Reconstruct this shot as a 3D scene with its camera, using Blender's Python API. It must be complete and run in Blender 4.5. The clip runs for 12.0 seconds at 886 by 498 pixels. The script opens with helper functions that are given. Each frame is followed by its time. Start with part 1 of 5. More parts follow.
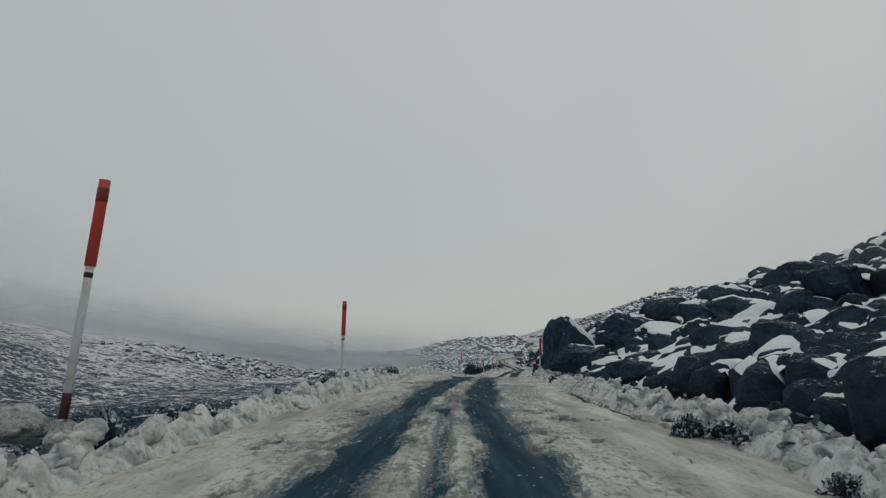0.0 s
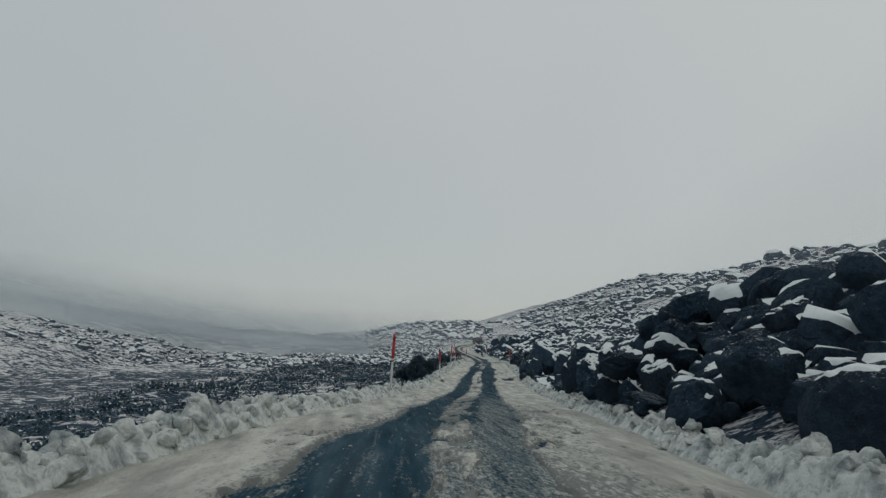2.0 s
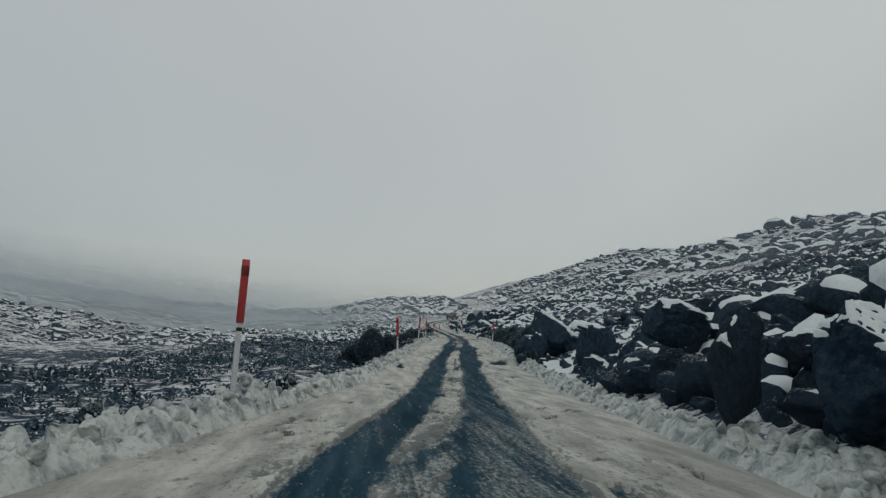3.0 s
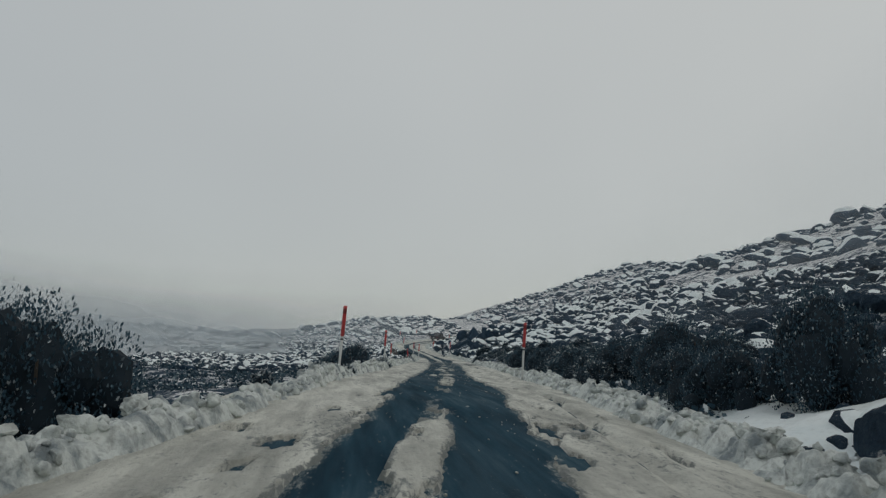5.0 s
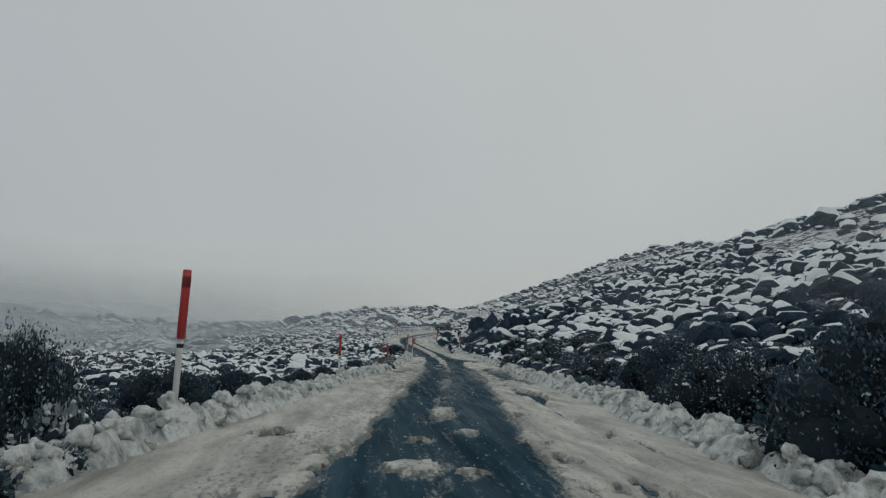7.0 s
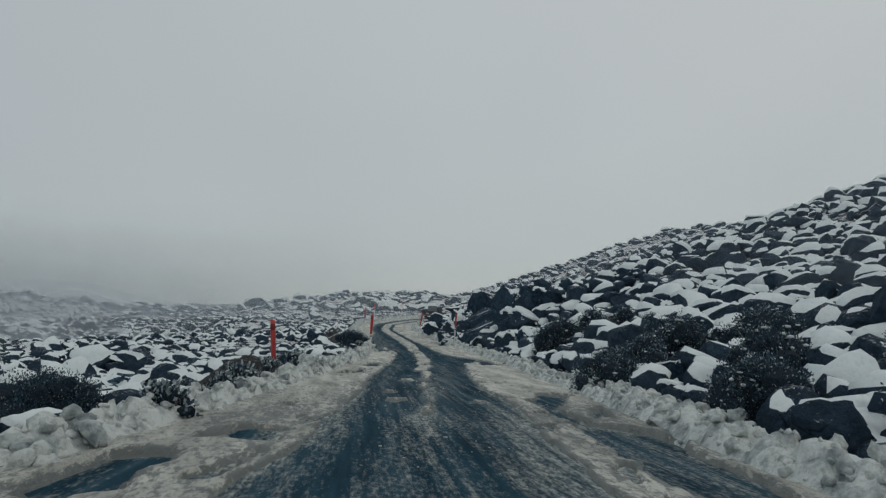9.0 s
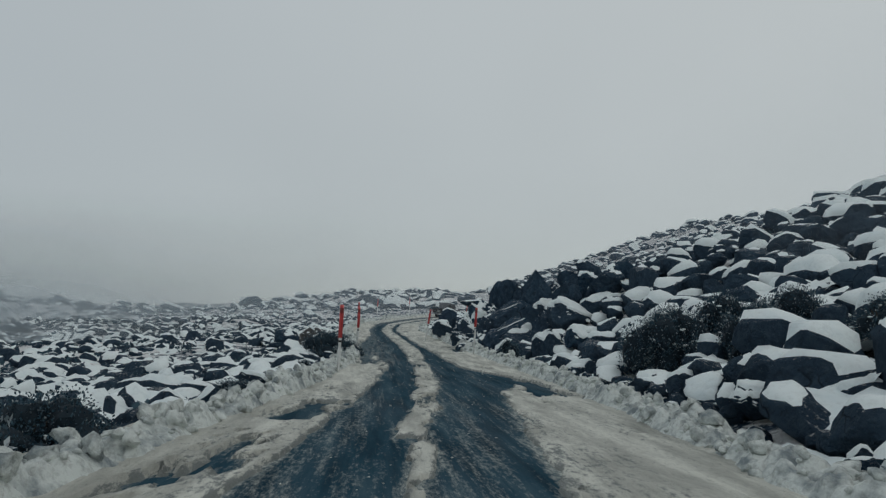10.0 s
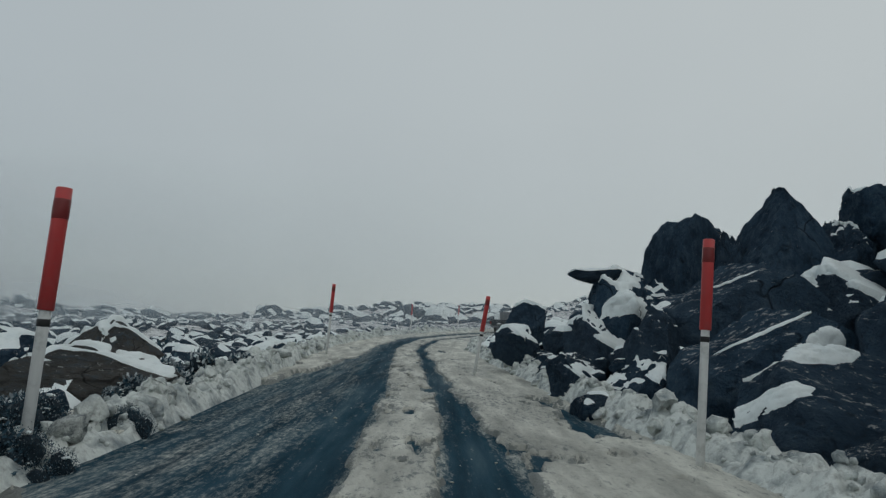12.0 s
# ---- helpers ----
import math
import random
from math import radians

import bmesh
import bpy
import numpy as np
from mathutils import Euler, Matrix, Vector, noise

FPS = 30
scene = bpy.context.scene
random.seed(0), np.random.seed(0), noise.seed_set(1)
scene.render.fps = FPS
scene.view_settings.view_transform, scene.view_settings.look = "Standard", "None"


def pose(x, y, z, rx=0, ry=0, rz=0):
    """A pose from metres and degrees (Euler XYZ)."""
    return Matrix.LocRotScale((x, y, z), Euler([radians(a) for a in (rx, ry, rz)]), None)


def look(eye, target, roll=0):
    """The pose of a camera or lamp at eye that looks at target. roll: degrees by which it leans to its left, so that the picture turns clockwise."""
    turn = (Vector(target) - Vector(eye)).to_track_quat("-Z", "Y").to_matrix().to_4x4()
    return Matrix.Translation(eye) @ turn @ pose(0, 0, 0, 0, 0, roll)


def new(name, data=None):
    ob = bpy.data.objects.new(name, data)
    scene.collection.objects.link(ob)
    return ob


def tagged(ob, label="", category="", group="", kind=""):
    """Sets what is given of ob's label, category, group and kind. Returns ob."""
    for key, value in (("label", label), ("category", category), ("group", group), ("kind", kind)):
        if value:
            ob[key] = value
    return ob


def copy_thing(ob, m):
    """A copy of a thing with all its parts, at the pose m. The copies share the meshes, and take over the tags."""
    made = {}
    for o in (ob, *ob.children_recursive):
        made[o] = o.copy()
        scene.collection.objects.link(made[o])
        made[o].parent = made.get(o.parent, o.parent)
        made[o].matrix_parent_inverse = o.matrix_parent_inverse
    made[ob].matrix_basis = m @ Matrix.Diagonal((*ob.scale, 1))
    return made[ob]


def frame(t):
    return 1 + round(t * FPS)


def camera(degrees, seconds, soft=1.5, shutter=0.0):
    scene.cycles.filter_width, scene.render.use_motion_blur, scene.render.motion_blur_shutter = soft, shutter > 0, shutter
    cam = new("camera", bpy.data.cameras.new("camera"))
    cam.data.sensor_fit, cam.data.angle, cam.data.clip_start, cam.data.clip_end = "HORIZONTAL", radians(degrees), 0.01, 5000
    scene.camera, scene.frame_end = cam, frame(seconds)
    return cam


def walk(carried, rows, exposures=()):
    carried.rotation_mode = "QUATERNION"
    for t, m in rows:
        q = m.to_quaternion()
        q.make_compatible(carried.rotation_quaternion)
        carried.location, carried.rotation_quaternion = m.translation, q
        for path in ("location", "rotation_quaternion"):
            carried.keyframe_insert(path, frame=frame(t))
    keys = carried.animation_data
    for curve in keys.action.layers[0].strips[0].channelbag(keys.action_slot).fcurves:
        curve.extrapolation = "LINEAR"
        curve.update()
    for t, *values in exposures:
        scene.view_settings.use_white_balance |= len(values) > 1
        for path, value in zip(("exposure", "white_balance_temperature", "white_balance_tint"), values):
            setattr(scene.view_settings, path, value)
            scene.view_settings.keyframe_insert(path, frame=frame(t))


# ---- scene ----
cam = camera(65.8, 12.0, soft=1.3)
PATH = [
    (0, (0.004, 1.615, 1.652), (-0.019, 3.59, 1.969), 1.4),
    (0.5, (0.076, 11.338, 1.856), (0.078, 13.311, 2.182), 0.9),
    (1, (0.608, 20.883, 1.915), (0.62, 22.861, 2.216), 2.6),
    (1.5, (0.962, 29.768, 1.977), (1.024, 31.746, 2.265), 2.3),
    (2, (1.566, 38.881, 1.979), (1.672, 40.858, 2.258), 3.0),
    (2.5, (2.403, 47.679, 1.832), (2.563, 49.656, 2.085), 1.6),
    (2.7, (2.743, 51.271, 1.698), (2.917, 53.25, 1.928), 3.1),
    (4.3, (6.419, 80.238, 0.742), (6.665, 82.212, 0.949), 2.0),
    (4.5, (6.774, 83.886, 0.703), (7.018, 85.857, 0.935), 2.4),
    (5, (7.869, 92.802, 0.762), (8.088, 94.768, 1.055), 2.8),
    (5.5, (8.868, 101.137, 0.963), (9.064, 103.103, 1.271), 2.7),
    (6, (9.983, 109.449, 1.05), (10.187, 111.416, 1.348), 3.1),
    (6.5, (10.985, 117.645, 0.961), (11.195, 119.615, 1.242), 2.4),
    (7, (12.083, 126.0, 0.934), (12.279, 127.972, 1.207), 2.3),
    (7.2, (12.483, 129.153, 0.876), (12.672, 131.125, 1.148), 1.9),
    (8.8, (15.184, 151.742, 0.814), (15.405, 153.715, 1.048), 2.6),
    (9, (15.49, 154.548, 0.652), (15.709, 156.521, 0.899), 3.0),
    (9.5, (16.211, 161.503, 0.535), (16.4, 163.478, 0.788), 2.5),
    (10, (16.974, 168.468, 0.748), (17.159, 170.444, 0.993), 2.6),
    (10.5, (17.692, 174.986, 0.661), (17.87, 176.961, 0.92), 2.2),
    (11, (18.416, 182.063, 0.647), (18.594, 184.036, 0.925), 3.7),
    (11.5, (19.038, 189.47, 0.662), (19.147, 191.445, 0.954), 3.8),
    (12, (19.253, 196.782, 0.735), (19.267, 198.759, 1.032), 4.1),
]
walk(cam, [(t, look(eye, target, roll)) for t, eye, target, roll in PATH],
     exposures=[(0, 0.0, 6720, 10), (2, 0.0, 6580, 9), (5.5, 0.0, 6680, 10), (9, 0.0, 6460, 9), (12, 0.0, 6380, 7)])

# ---------------------------------------------------------------- light
world = bpy.data.worlds.new("overcast_sky")
scene.world = world
world.use_nodes = True
wt = world.node_tree
wt.nodes.clear()
w_out = wt.nodes.new("ShaderNodeOutputWorld")
w_bg = wt.nodes.new("ShaderNodeBackground")
w_sky = wt.nodes.new("ShaderNodeTexSky")
w_sky.sky_type, w_sky.sun_disc = "NISHITA", False
SUN_ELEVATION, SUN_ROTATION = radians(48), radians(70)
w_sky.sun_elevation, w_sky.sun_rotation = SUN_ELEVATION, SUN_ROTATION
w_tc = wt.nodes.new("ShaderNodeTexCoord")
w_sep = wt.nodes.new("ShaderNodeSeparateXYZ")
w_ramp = wt.nodes.new("ShaderNodeValToRGB")
w_ramp.color_ramp.elements[0].position, w_ramp.color_ramp.elements[0].color = 0.0, (0.44, 0.465, 0.462, 1)
w_ramp.color_ramp.elements[1].position, w_ramp.color_ramp.elements[1].color = 0.5, (0.495, 0.52, 0.52, 1)
w_top = w_ramp.color_ramp.elements.new(1.0)
w_top.color = (0.39, 0.41, 0.42, 1)
w_noise = wt.nodes.new("ShaderNodeTexNoise")
w_noise.inputs["Scale"].default_value, w_noise.inputs["Detail"].default_value = 1.6, 3
w_cloud = wt.nodes.new("ShaderNodeMix")
w_cloud.data_type, w_cloud.blend_type = "RGBA", "MULTIPLY"
w_cloud.inputs[0].default_value = 0.16
w_mix = wt.nodes.new("ShaderNodeMix")
w_mix.data_type = "RGBA"
w_mix.inputs[0].default_value = 0.012
wt.links.new(w_tc.outputs["Generated"], w_sep.inputs[0])
wt.links.new(w_sep.outputs["Z"], w_ramp.inputs[0])
wt.links.new(w_tc.outputs["Generated"], w_noise.inputs["Vector"])
w_side = wt.nodes.new("ShaderNodeValToRGB")
w_side.color_ramp.elements[0].position, w_side.color_ramp.elements[0].color = 0.2, (0.9, 0.92, 0.945, 1)
w_side.color_ramp.elements[1].position, w_side.color_ramp.elements[1].color = 0.75, (1.0, 0.99, 0.965, 1)
w_half = wt.nodes.new("ShaderNodeMath")
w_half.operation = "MULTIPLY_ADD"
w_half.inputs[1].default_value, w_half.inputs[2].default_value = 0.5, 0.5
wt.links.new(w_sep.outputs["X"], w_half.inputs[0])
wt.links.new(w_half.outputs[0], w_side.inputs[0])
w_tint = wt.nodes.new("ShaderNodeMix")
w_tint.data_type, w_tint.blend_type = "RGBA", "MULTIPLY"
w_tint.inputs[0].default_value = 1.0
wt.links.new(w_ramp.outputs["Color"], w_tint.inputs["A"])
wt.links.new(w_side.outputs["Color"], w_tint.inputs["B"])
wt.links.new(w_tint.outputs["Result"], w_cloud.inputs["A"])
wt.links.new(w_noise.outputs["Fac"], w_cloud.inputs["B"])
wt.links.new(w_cloud.outputs["Result"], w_mix.inputs["A"])
wt.links.new(w_sky.outputs["Color"], w_mix.inputs["B"])
wt.links.new(w_mix.outputs["Result"], w_bg.inputs["Color"])
wt.links.new(w_bg.outputs[0], w_out.inputs[0])
w_bg.inputs["Strength"].default_value = 1.0

sun = new("sun", bpy.data.lights.new("sun", "SUN"))
sun.data.energy, sun.data.angle, sun.data.color = 0.28, radians(60), (1.0, 0.96, 0.9)
sun.matrix_world = look((30, 20, 60), (0, 60, 0))


# ---------------------------------------------------------------- materials
def material(name, rough=0.8, spec=0.3):
    m = bpy.data.materials.new(name)
    m.use_nodes = True
    t = m.node_tree
    b = t.nodes["Principled BSDF"]
    b.inputs["Roughness"].default_value = rough
    b.inputs["Specular IOR Level"].default_value = spec
    return m, t, b


def coords(t, kind="Object"):
    return t.nodes.new("ShaderNodeTexCoord").outputs[kind]


def noise_node(t, vec, scale, detail=4, rough=0.55, distortion=0.0):
    n = t.nodes.new("ShaderNodeTexNoise")
    n.inputs["Scale"].default_value, n.inputs["Detail"].default_value = scale, detail
    n.inputs["Roughness"].default_value, n.inputs["Distortion"].default_value = rough, distortion
    t.links.new(vec, n.inputs["Vector"])
    return n.outputs["Fac"]


def stretch(t, vec, x, y, z):
    n = t.nodes.new("ShaderNodeMapping")
    n.inputs["Scale"].default_value = (x, y, z)
    t.links.new(vec, n.inputs["Vector"])
    return n.outputs[0]


def ramp(t, fac, *stops):
    n = t.nodes.new("ShaderNodeValToRGB")
    r = n.color_ramp
    while len(r.elements) < len(stops):
        r.elements.new(0.5)
    for e, (p, c) in zip(r.elements, stops):
        e.position, e.color = p, (*c, 1) if len(c) == 3 else c
    t.links.new(fac, n.inputs[0])
    return n.outputs["Color"]


def grey(a, b, lo=0.0, hi=1.0):
    return (a, (lo,) * 3), (b, (hi,) * 3)


def blend(t, fac, a, b, how="MIX"):
    n = t.nodes.new("ShaderNodeMix")
    n.data_type, n.blend_type = "RGBA", how
    for socket, v in ((n.inputs[0], fac), (n.inputs["A"], a), (n.inputs["B"], b)):
        if isinstance(v, (int, float)):
            socket.default_value = v
        elif isinstance(v, tuple):
            socket.default_value = (*v, 1)
        else:
            t.links.new(v, socket)
    return n.outputs["Result"]


def maths(t, op, a, b):
    n = t.nodes.new("ShaderNodeMath")
    n.operation = op
    for socket, v in zip(n.inputs, (a, b)):
        if isinstance(v, (int, float)):
            socket.default_value = v
        else:
            t.links.new(v, socket)
    return n.outputs[0]


def bump(t, b, height, strength, distance):
    n = t.nodes.new("ShaderNodeBump")
    n.inputs["Strength"].default_value, n.inputs["Distance"].default_value = strength, distance
    t.links.new(height, n.inputs["Height"])
    t.links.new(n.outputs[0], b.inputs["Normal"])


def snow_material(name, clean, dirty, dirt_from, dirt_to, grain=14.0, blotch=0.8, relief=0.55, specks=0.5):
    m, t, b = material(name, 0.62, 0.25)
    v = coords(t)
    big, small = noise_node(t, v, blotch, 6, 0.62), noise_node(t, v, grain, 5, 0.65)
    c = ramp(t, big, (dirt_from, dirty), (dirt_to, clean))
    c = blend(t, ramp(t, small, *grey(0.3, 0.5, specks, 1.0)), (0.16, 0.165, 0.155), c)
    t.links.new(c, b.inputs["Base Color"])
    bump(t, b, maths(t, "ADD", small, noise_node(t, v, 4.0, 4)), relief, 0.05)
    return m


SNOW = snow_material("snow", (0.81, 0.868, 0.868), (0.69, 0.77, 0.79), 0.3, 0.5, 9.0, 0.8, 0.4, 0.85)
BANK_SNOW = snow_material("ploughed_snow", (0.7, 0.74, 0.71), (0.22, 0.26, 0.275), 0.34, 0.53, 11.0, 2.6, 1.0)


def road_snow_material():
    m, t, b = material("road_snow", 0.55, 0.3)
    v = coords(t)
    along = stretch(t, v, 1.0, 0.16, 1.0)
    streak, small = noise_node(t, along, 2.6, 6, 0.6), noise_node(t, stretch(t, v, 1, 0.5, 1), 17.0, 5, 0.7)
    c = ramp(t, streak, (0.28, (0.28, 0.285, 0.255)), (0.46, (0.495, 0.497, 0.445)), (0.64, (0.735, 0.735, 0.66)))
    c = blend(t, ramp(t, small, *grey(0.30, 0.48, 0.5, 0.0)), c, (0.25, 0.25, 0.22))
    thin = t.nodes.new("ShaderNodeAttribute")
    thin.attribute_name = "thin"
    grains = noise_node(t, stretch(t, v, 1, 0.35, 1), 13.0, 5, 0.75)
    c = blend(t, ramp(t, maths(t, "ADD", grains, maths(t, "MULTIPLY", thin.outputs["Fac"], 0.27)), *grey(0.62, 0.74, 0.0, 0.9)), c, (0.17, 0.19, 0.185))
    t.links.new(c, b.inputs["Base Color"])
    bump(t, b, maths(t, "ADD", small, streak), 1.0, 0.06)
    return m


def asphalt_material():
    m, t, b = material("wet_asphalt", 0.8, 0.03)
    v = coords(t)
    along = stretch(t, v, 1.0, 0.08, 1.0)
    streak, fine, mid = noise_node(t, along, 3.2, 6, 0.6), noise_node(t, v, 60.0, 3), noise_node(t, along, 1.5, 4)
    c = ramp(t, streak, (0.36, (0.009, 0.032, 0.051)), (0.54, (0.019, 0.057, 0.085)), (0.68, (0.05, 0.095, 0.122)), (0.8, (0.14, 0.175, 0.185)))
    c = blend(t, ramp(t, fine, *grey(0.62, 0.75, 0.0, 0.4)), c, (0.1, 0.115, 0.12))
    wet = t.nodes.new("ShaderNodeAttribute")
    wet.attribute_name = "slush"
    fibre, crumb = noise_node(t, stretch(t, v, 1, 0.05, 1), 7.0, 6, 0.7), noise_node(t, stretch(t, v, 1, 0.3, 1), 22.0, 5, 0.75)
    grain = maths(t, "ADD", maths(t, "MULTIPLY", fibre, 0.55), maths(t, "MULTIPLY", crumb, 0.45))
    slush = ramp(t, maths(t, "ADD", grain, maths(t, "MULTIPLY", maths(t, "SUBTRACT", wet.outputs["Fac"], 0.5), 0.26)), (0.46, (0, 0, 0)), (0.56, (0.4, 0.4, 0.4)), (0.68, (0.95, 0.95, 0.95)))
    c = blend(t, slush, c, ramp(t, crumb, (0.38, (0.11, 0.15, 0.165)), (0.6, (0.46, 0.47, 0.43))))
    t.links.new(c, b.inputs["Base Color"])
    t.links.new(ramp(t, mid, *grey(0.35, 0.62, 0.6, 0.9)), b.inputs["Roughness"])
    bump(t, b, fine, 0.35, 0.01)
    return m


def rock_material(name="dolerite_rock", deep=(0.009, 0.029, 0.056), pale=(0.05, 0.099, 0.153), other=(0.058, 0.081, 0.108)):
    """Weathered dolerite: mottled, cracked along joints, lichen in spots, a dust of snow on what faces up."""
    m, t, b = material(name, 0.88, 0.08)
    v = coords(t)
    obj = t.nodes.new("ShaderNodeObjectInfo")
    big, small, fine = noise_node(t, v, 1.1, 5, 0.6), noise_node(t, v, 6.0, 6, 0.68), noise_node(t, v, 28.0, 4, 0.7)
    c = ramp(t, big, (0.32, deep), (0.68, pale))
    c = blend(t, ramp(t, small, *grey(0.48, 0.7, 0.0, 0.6)), c, (0.112, 0.166, 0.216))
    c = blend(t, ramp(t, small, *grey(0.3, 0.45, 0.75, 0.0)), c, (0.01, 0.017, 0.025))
    c = blend(t, ramp(t, obj.outputs["Random"], *grey(0.0, 1.0, 0.0, 0.5)), c, other)
    c = blend(t, ramp(t, fine, *grey(0.64, 0.74, 0.0, 0.5)), c, (0.3, 0.32, 0.325))
    bent = t.nodes.new("ShaderNodeVectorMath")
    bent.operation = "MULTIPLY_ADD"
    wav = t.nodes.new("ShaderNodeTexNoise")
    wav.inputs["Scale"].default_value = 2.0
    t.links.new(v, wav.inputs["Vector"])
    t.links.new(wav.outputs["Color"], bent.inputs[0])
    bent.inputs[1].default_value = (0.5, 0.5, 0.5)
    t.links.new(v, bent.inputs[2])
    cell = t.nodes.new("ShaderNodeTexVoronoi")
    cell.feature = "DISTANCE_TO_EDGE"
    cell.inputs["Scale"].default_value = 1.1
    t.links.new(bent.outputs[0], cell.inputs["Vector"])
    crack = maths(t, "MULTIPLY", ramp(t, cell.outputs["Distance"], *grey(0.0, 0.02, 0.7, 0.0)), ramp(t, big, *grey(0.5, 0.6)))
    c = blend(t, crack, c, (0.006, 0.008, 0.011))
    geo, up = t.nodes.new("ShaderNodeNewGeometry"), t.nodes.new("ShaderNodeSeparateXYZ")
    t.links.new(geo.outputs["Normal"], up.inputs[0])
    dust = maths(t, "ADD", maths(t, "MULTIPLY", up.outputs["Z"], 0.32), maths(t, "MULTIPLY", noise_node(t, v, 13.0, 5, 0.72), 0.9))
    c = blend(t, ramp(t, dust, *grey(0.76, 0.86, 0.0, 0.75)), c, (0.72, 0.73, 0.72))
    t.links.new(c, b.inputs["Base Color"])
    lumps = maths(t, "ADD", small, maths(t, "MULTIPLY", fine, 0.45))
    bump(t, b, maths(t, "SUBTRACT", lumps, maths(t, "MULTIPLY", crack, 0.4)), 1.0, 0.2)
    return m


def ground_material():
    """Heath and scree with drifted snow lying in the hollows."""
    m, t, b = material("heath_and_snow", 0.85, 0.15)
    v = coords(t)
    flat = stretch(t, v, 0.6, 1.0, 1.0)
    far, mid, small, fine = noise_node(t, v, 0.018, 3), noise_node(t, flat, 0.4, 5, 0.62, 0.6), noise_node(t, flat, 1.7, 6, 0.72, 0.5), noise_node(t, v, 9.0, 4, 0.7)
    heath = ramp(t, fine, (0.35, (0.011, 0.031, 0.057)), (0.65, (0.043, 0.076, 0.112)))
    s = maths(t, "ADD", maths(t, "MULTIPLY", mid, 0.27), maths(t, "MULTIPLY", small, 0.6))
    s = maths(t, "ADD", s, maths(t, "MULTIPLY", fine, 0.13))
    s = maths(t, "ADD", s, maths(t, "MULTIPLY", maths(t, "SUBTRACT", far, 0.5), 0.22))
    place = t.nodes.new("ShaderNodeSeparateXYZ")
    t.links.new(v, place.inputs[0])
    snowier = ramp(t, maths(t, "DIVIDE", place.outputs["Y"], 300.0), *grey(0.44, 0.56, 0.025, 0.06))
    s = maths(t, "ADD", s, snowier)
    c = blend(t, ramp(t, s, *grey(0.53, 0.575)), heath, (0.76, 0.77, 0.77))
    t.links.new(c, b.inputs["Base Color"])
    bump(t, b, maths(t, "ADD", mid, small), 0.9, 0.3)
    return m


def leaf_material(name, frost):
    """frost: the share of leaves that are rimed white."""
    m, t, b = material(name, 0.6, 0.3)
    geo = t.nodes.new("ShaderNodeNewGeometry")
    c = ramp(t, geo.outputs["Random Per Island"], (0.0, (0.012, 0.036, 0.058)), (0.55 * (1 - frost), (0.03, 0.075, 0.108)), (0.93 * (1 - frost), (0.06, 0.11, 0.14)), (0.96 - 0.9 * frost, (0.14, 0.18, 0.2)), (1.0, (0.55, 0.6, 0.62)))
    t.links.new(c, b.inputs["Base Color"])
    return m


def paint_material(name, colour, worn, rough=0.5):
    m, t, b = material(name, rough, 0.4)
    v = coords(t)
    c = blend(t, ramp(t, noise_node(t, v, 7.0, 6, 0.7), *grey(0.5, 0.72, 0.0, 0.75)), colour, worn)
    c = blend(t, ramp(t, noise_node(t, stretch(t, v, 9, 9, 0.8), 2.0, 4), *grey(0.45, 0.75, 0.0, 0.4)), c, worn)
    t.links.new(c, b.inputs["Base Color"])
    return m


def plain(name, colour, rough=0.6, metal=0.0):
    m, t, b = material(name, rough, 0.4)
    v = coords(t)
    t.links.new(blend(t, ramp(t, noise_node(t, v, 5.0, 5), *grey(0.4, 0.7, 0.0, 0.4)), colour, tuple(0.6 * x for x in colour)), b.inputs["Base Color"])
    b.inputs["Metallic"].default_value = metal
    return m


ROAD_SNOW, ASPHALT, ROCK, GROUND, LEAF = road_snow_material(), asphalt_material(), rock_material(), ground_material(), leaf_material("alpine_shrub_leaf", 0.03)
FROSTED = leaf_material("frosted_shrub_leaf", 0.16)
RIMED = leaf_material("rimed_heath_leaf", 0.5)
BROWN_ROCK = rock_material("weathered_brown_rock", (0.075, 0.077, 0.076), (0.15, 0.145, 0.137), (0.115, 0.108, 0.1))
WHITE_POST = paint_material("weathered_white_paint", (0.72, 0.73, 0.72), (0.42, 0.43, 0.42))
RED_SLEEVE = paint_material("faded_red_sheeting", (0.52, 0.055, 0.055), (0.42, 0.085, 0.085), 0.45)
DARK_RED = paint_material("dark_red_reflector", (0.2, 0.025, 0.025), (0.12, 0.02, 0.02), 0.3)
FOOT_BAND = plain("dark_maroon_band", (0.05, 0.014, 0.016))
BLACK_BAND = plain("black_band", (0.02, 0.02, 0.022))
# near-black colour that paints the shade inside a bush
CORE_SHADE = plain("crown_core_shade", (0.007, 0.018, 0.028), 0.9)
TWIG = plain("grey_twig", (0.07, 0.06, 0.05), 0.85)


# ---------------------------------------------------------------- the road's line and the lie of the land
ROAD_Y = [-60, -30, 1.6, 11, 21, 30, 39, 48, 51, 66, 80, 84, 93, 101, 109, 118, 126, 129, 140, 152, 161, 168, 175, 182, 189, 197, 208, 217, 232, 247, 257, 264, 276, 290, 310, 340, 420, 900]
ROAD_X = [-0.4, -0.2, 0.0, 0.1, 0.6, 0.96, 1.57, 2.4, 2.75, 4.6, 6.4, 6.8, 7.9, 8.9, 9.95, 11.0, 12.1, 12.5, 13.8, 15.2, 16.2, 17.0, 17.7, 18.4, 19.0, 19.25, 19.0, 18.5, 17.9, 18.8, 22.2, 26.3, 33.5, 40, 44, 46, 48, 60]
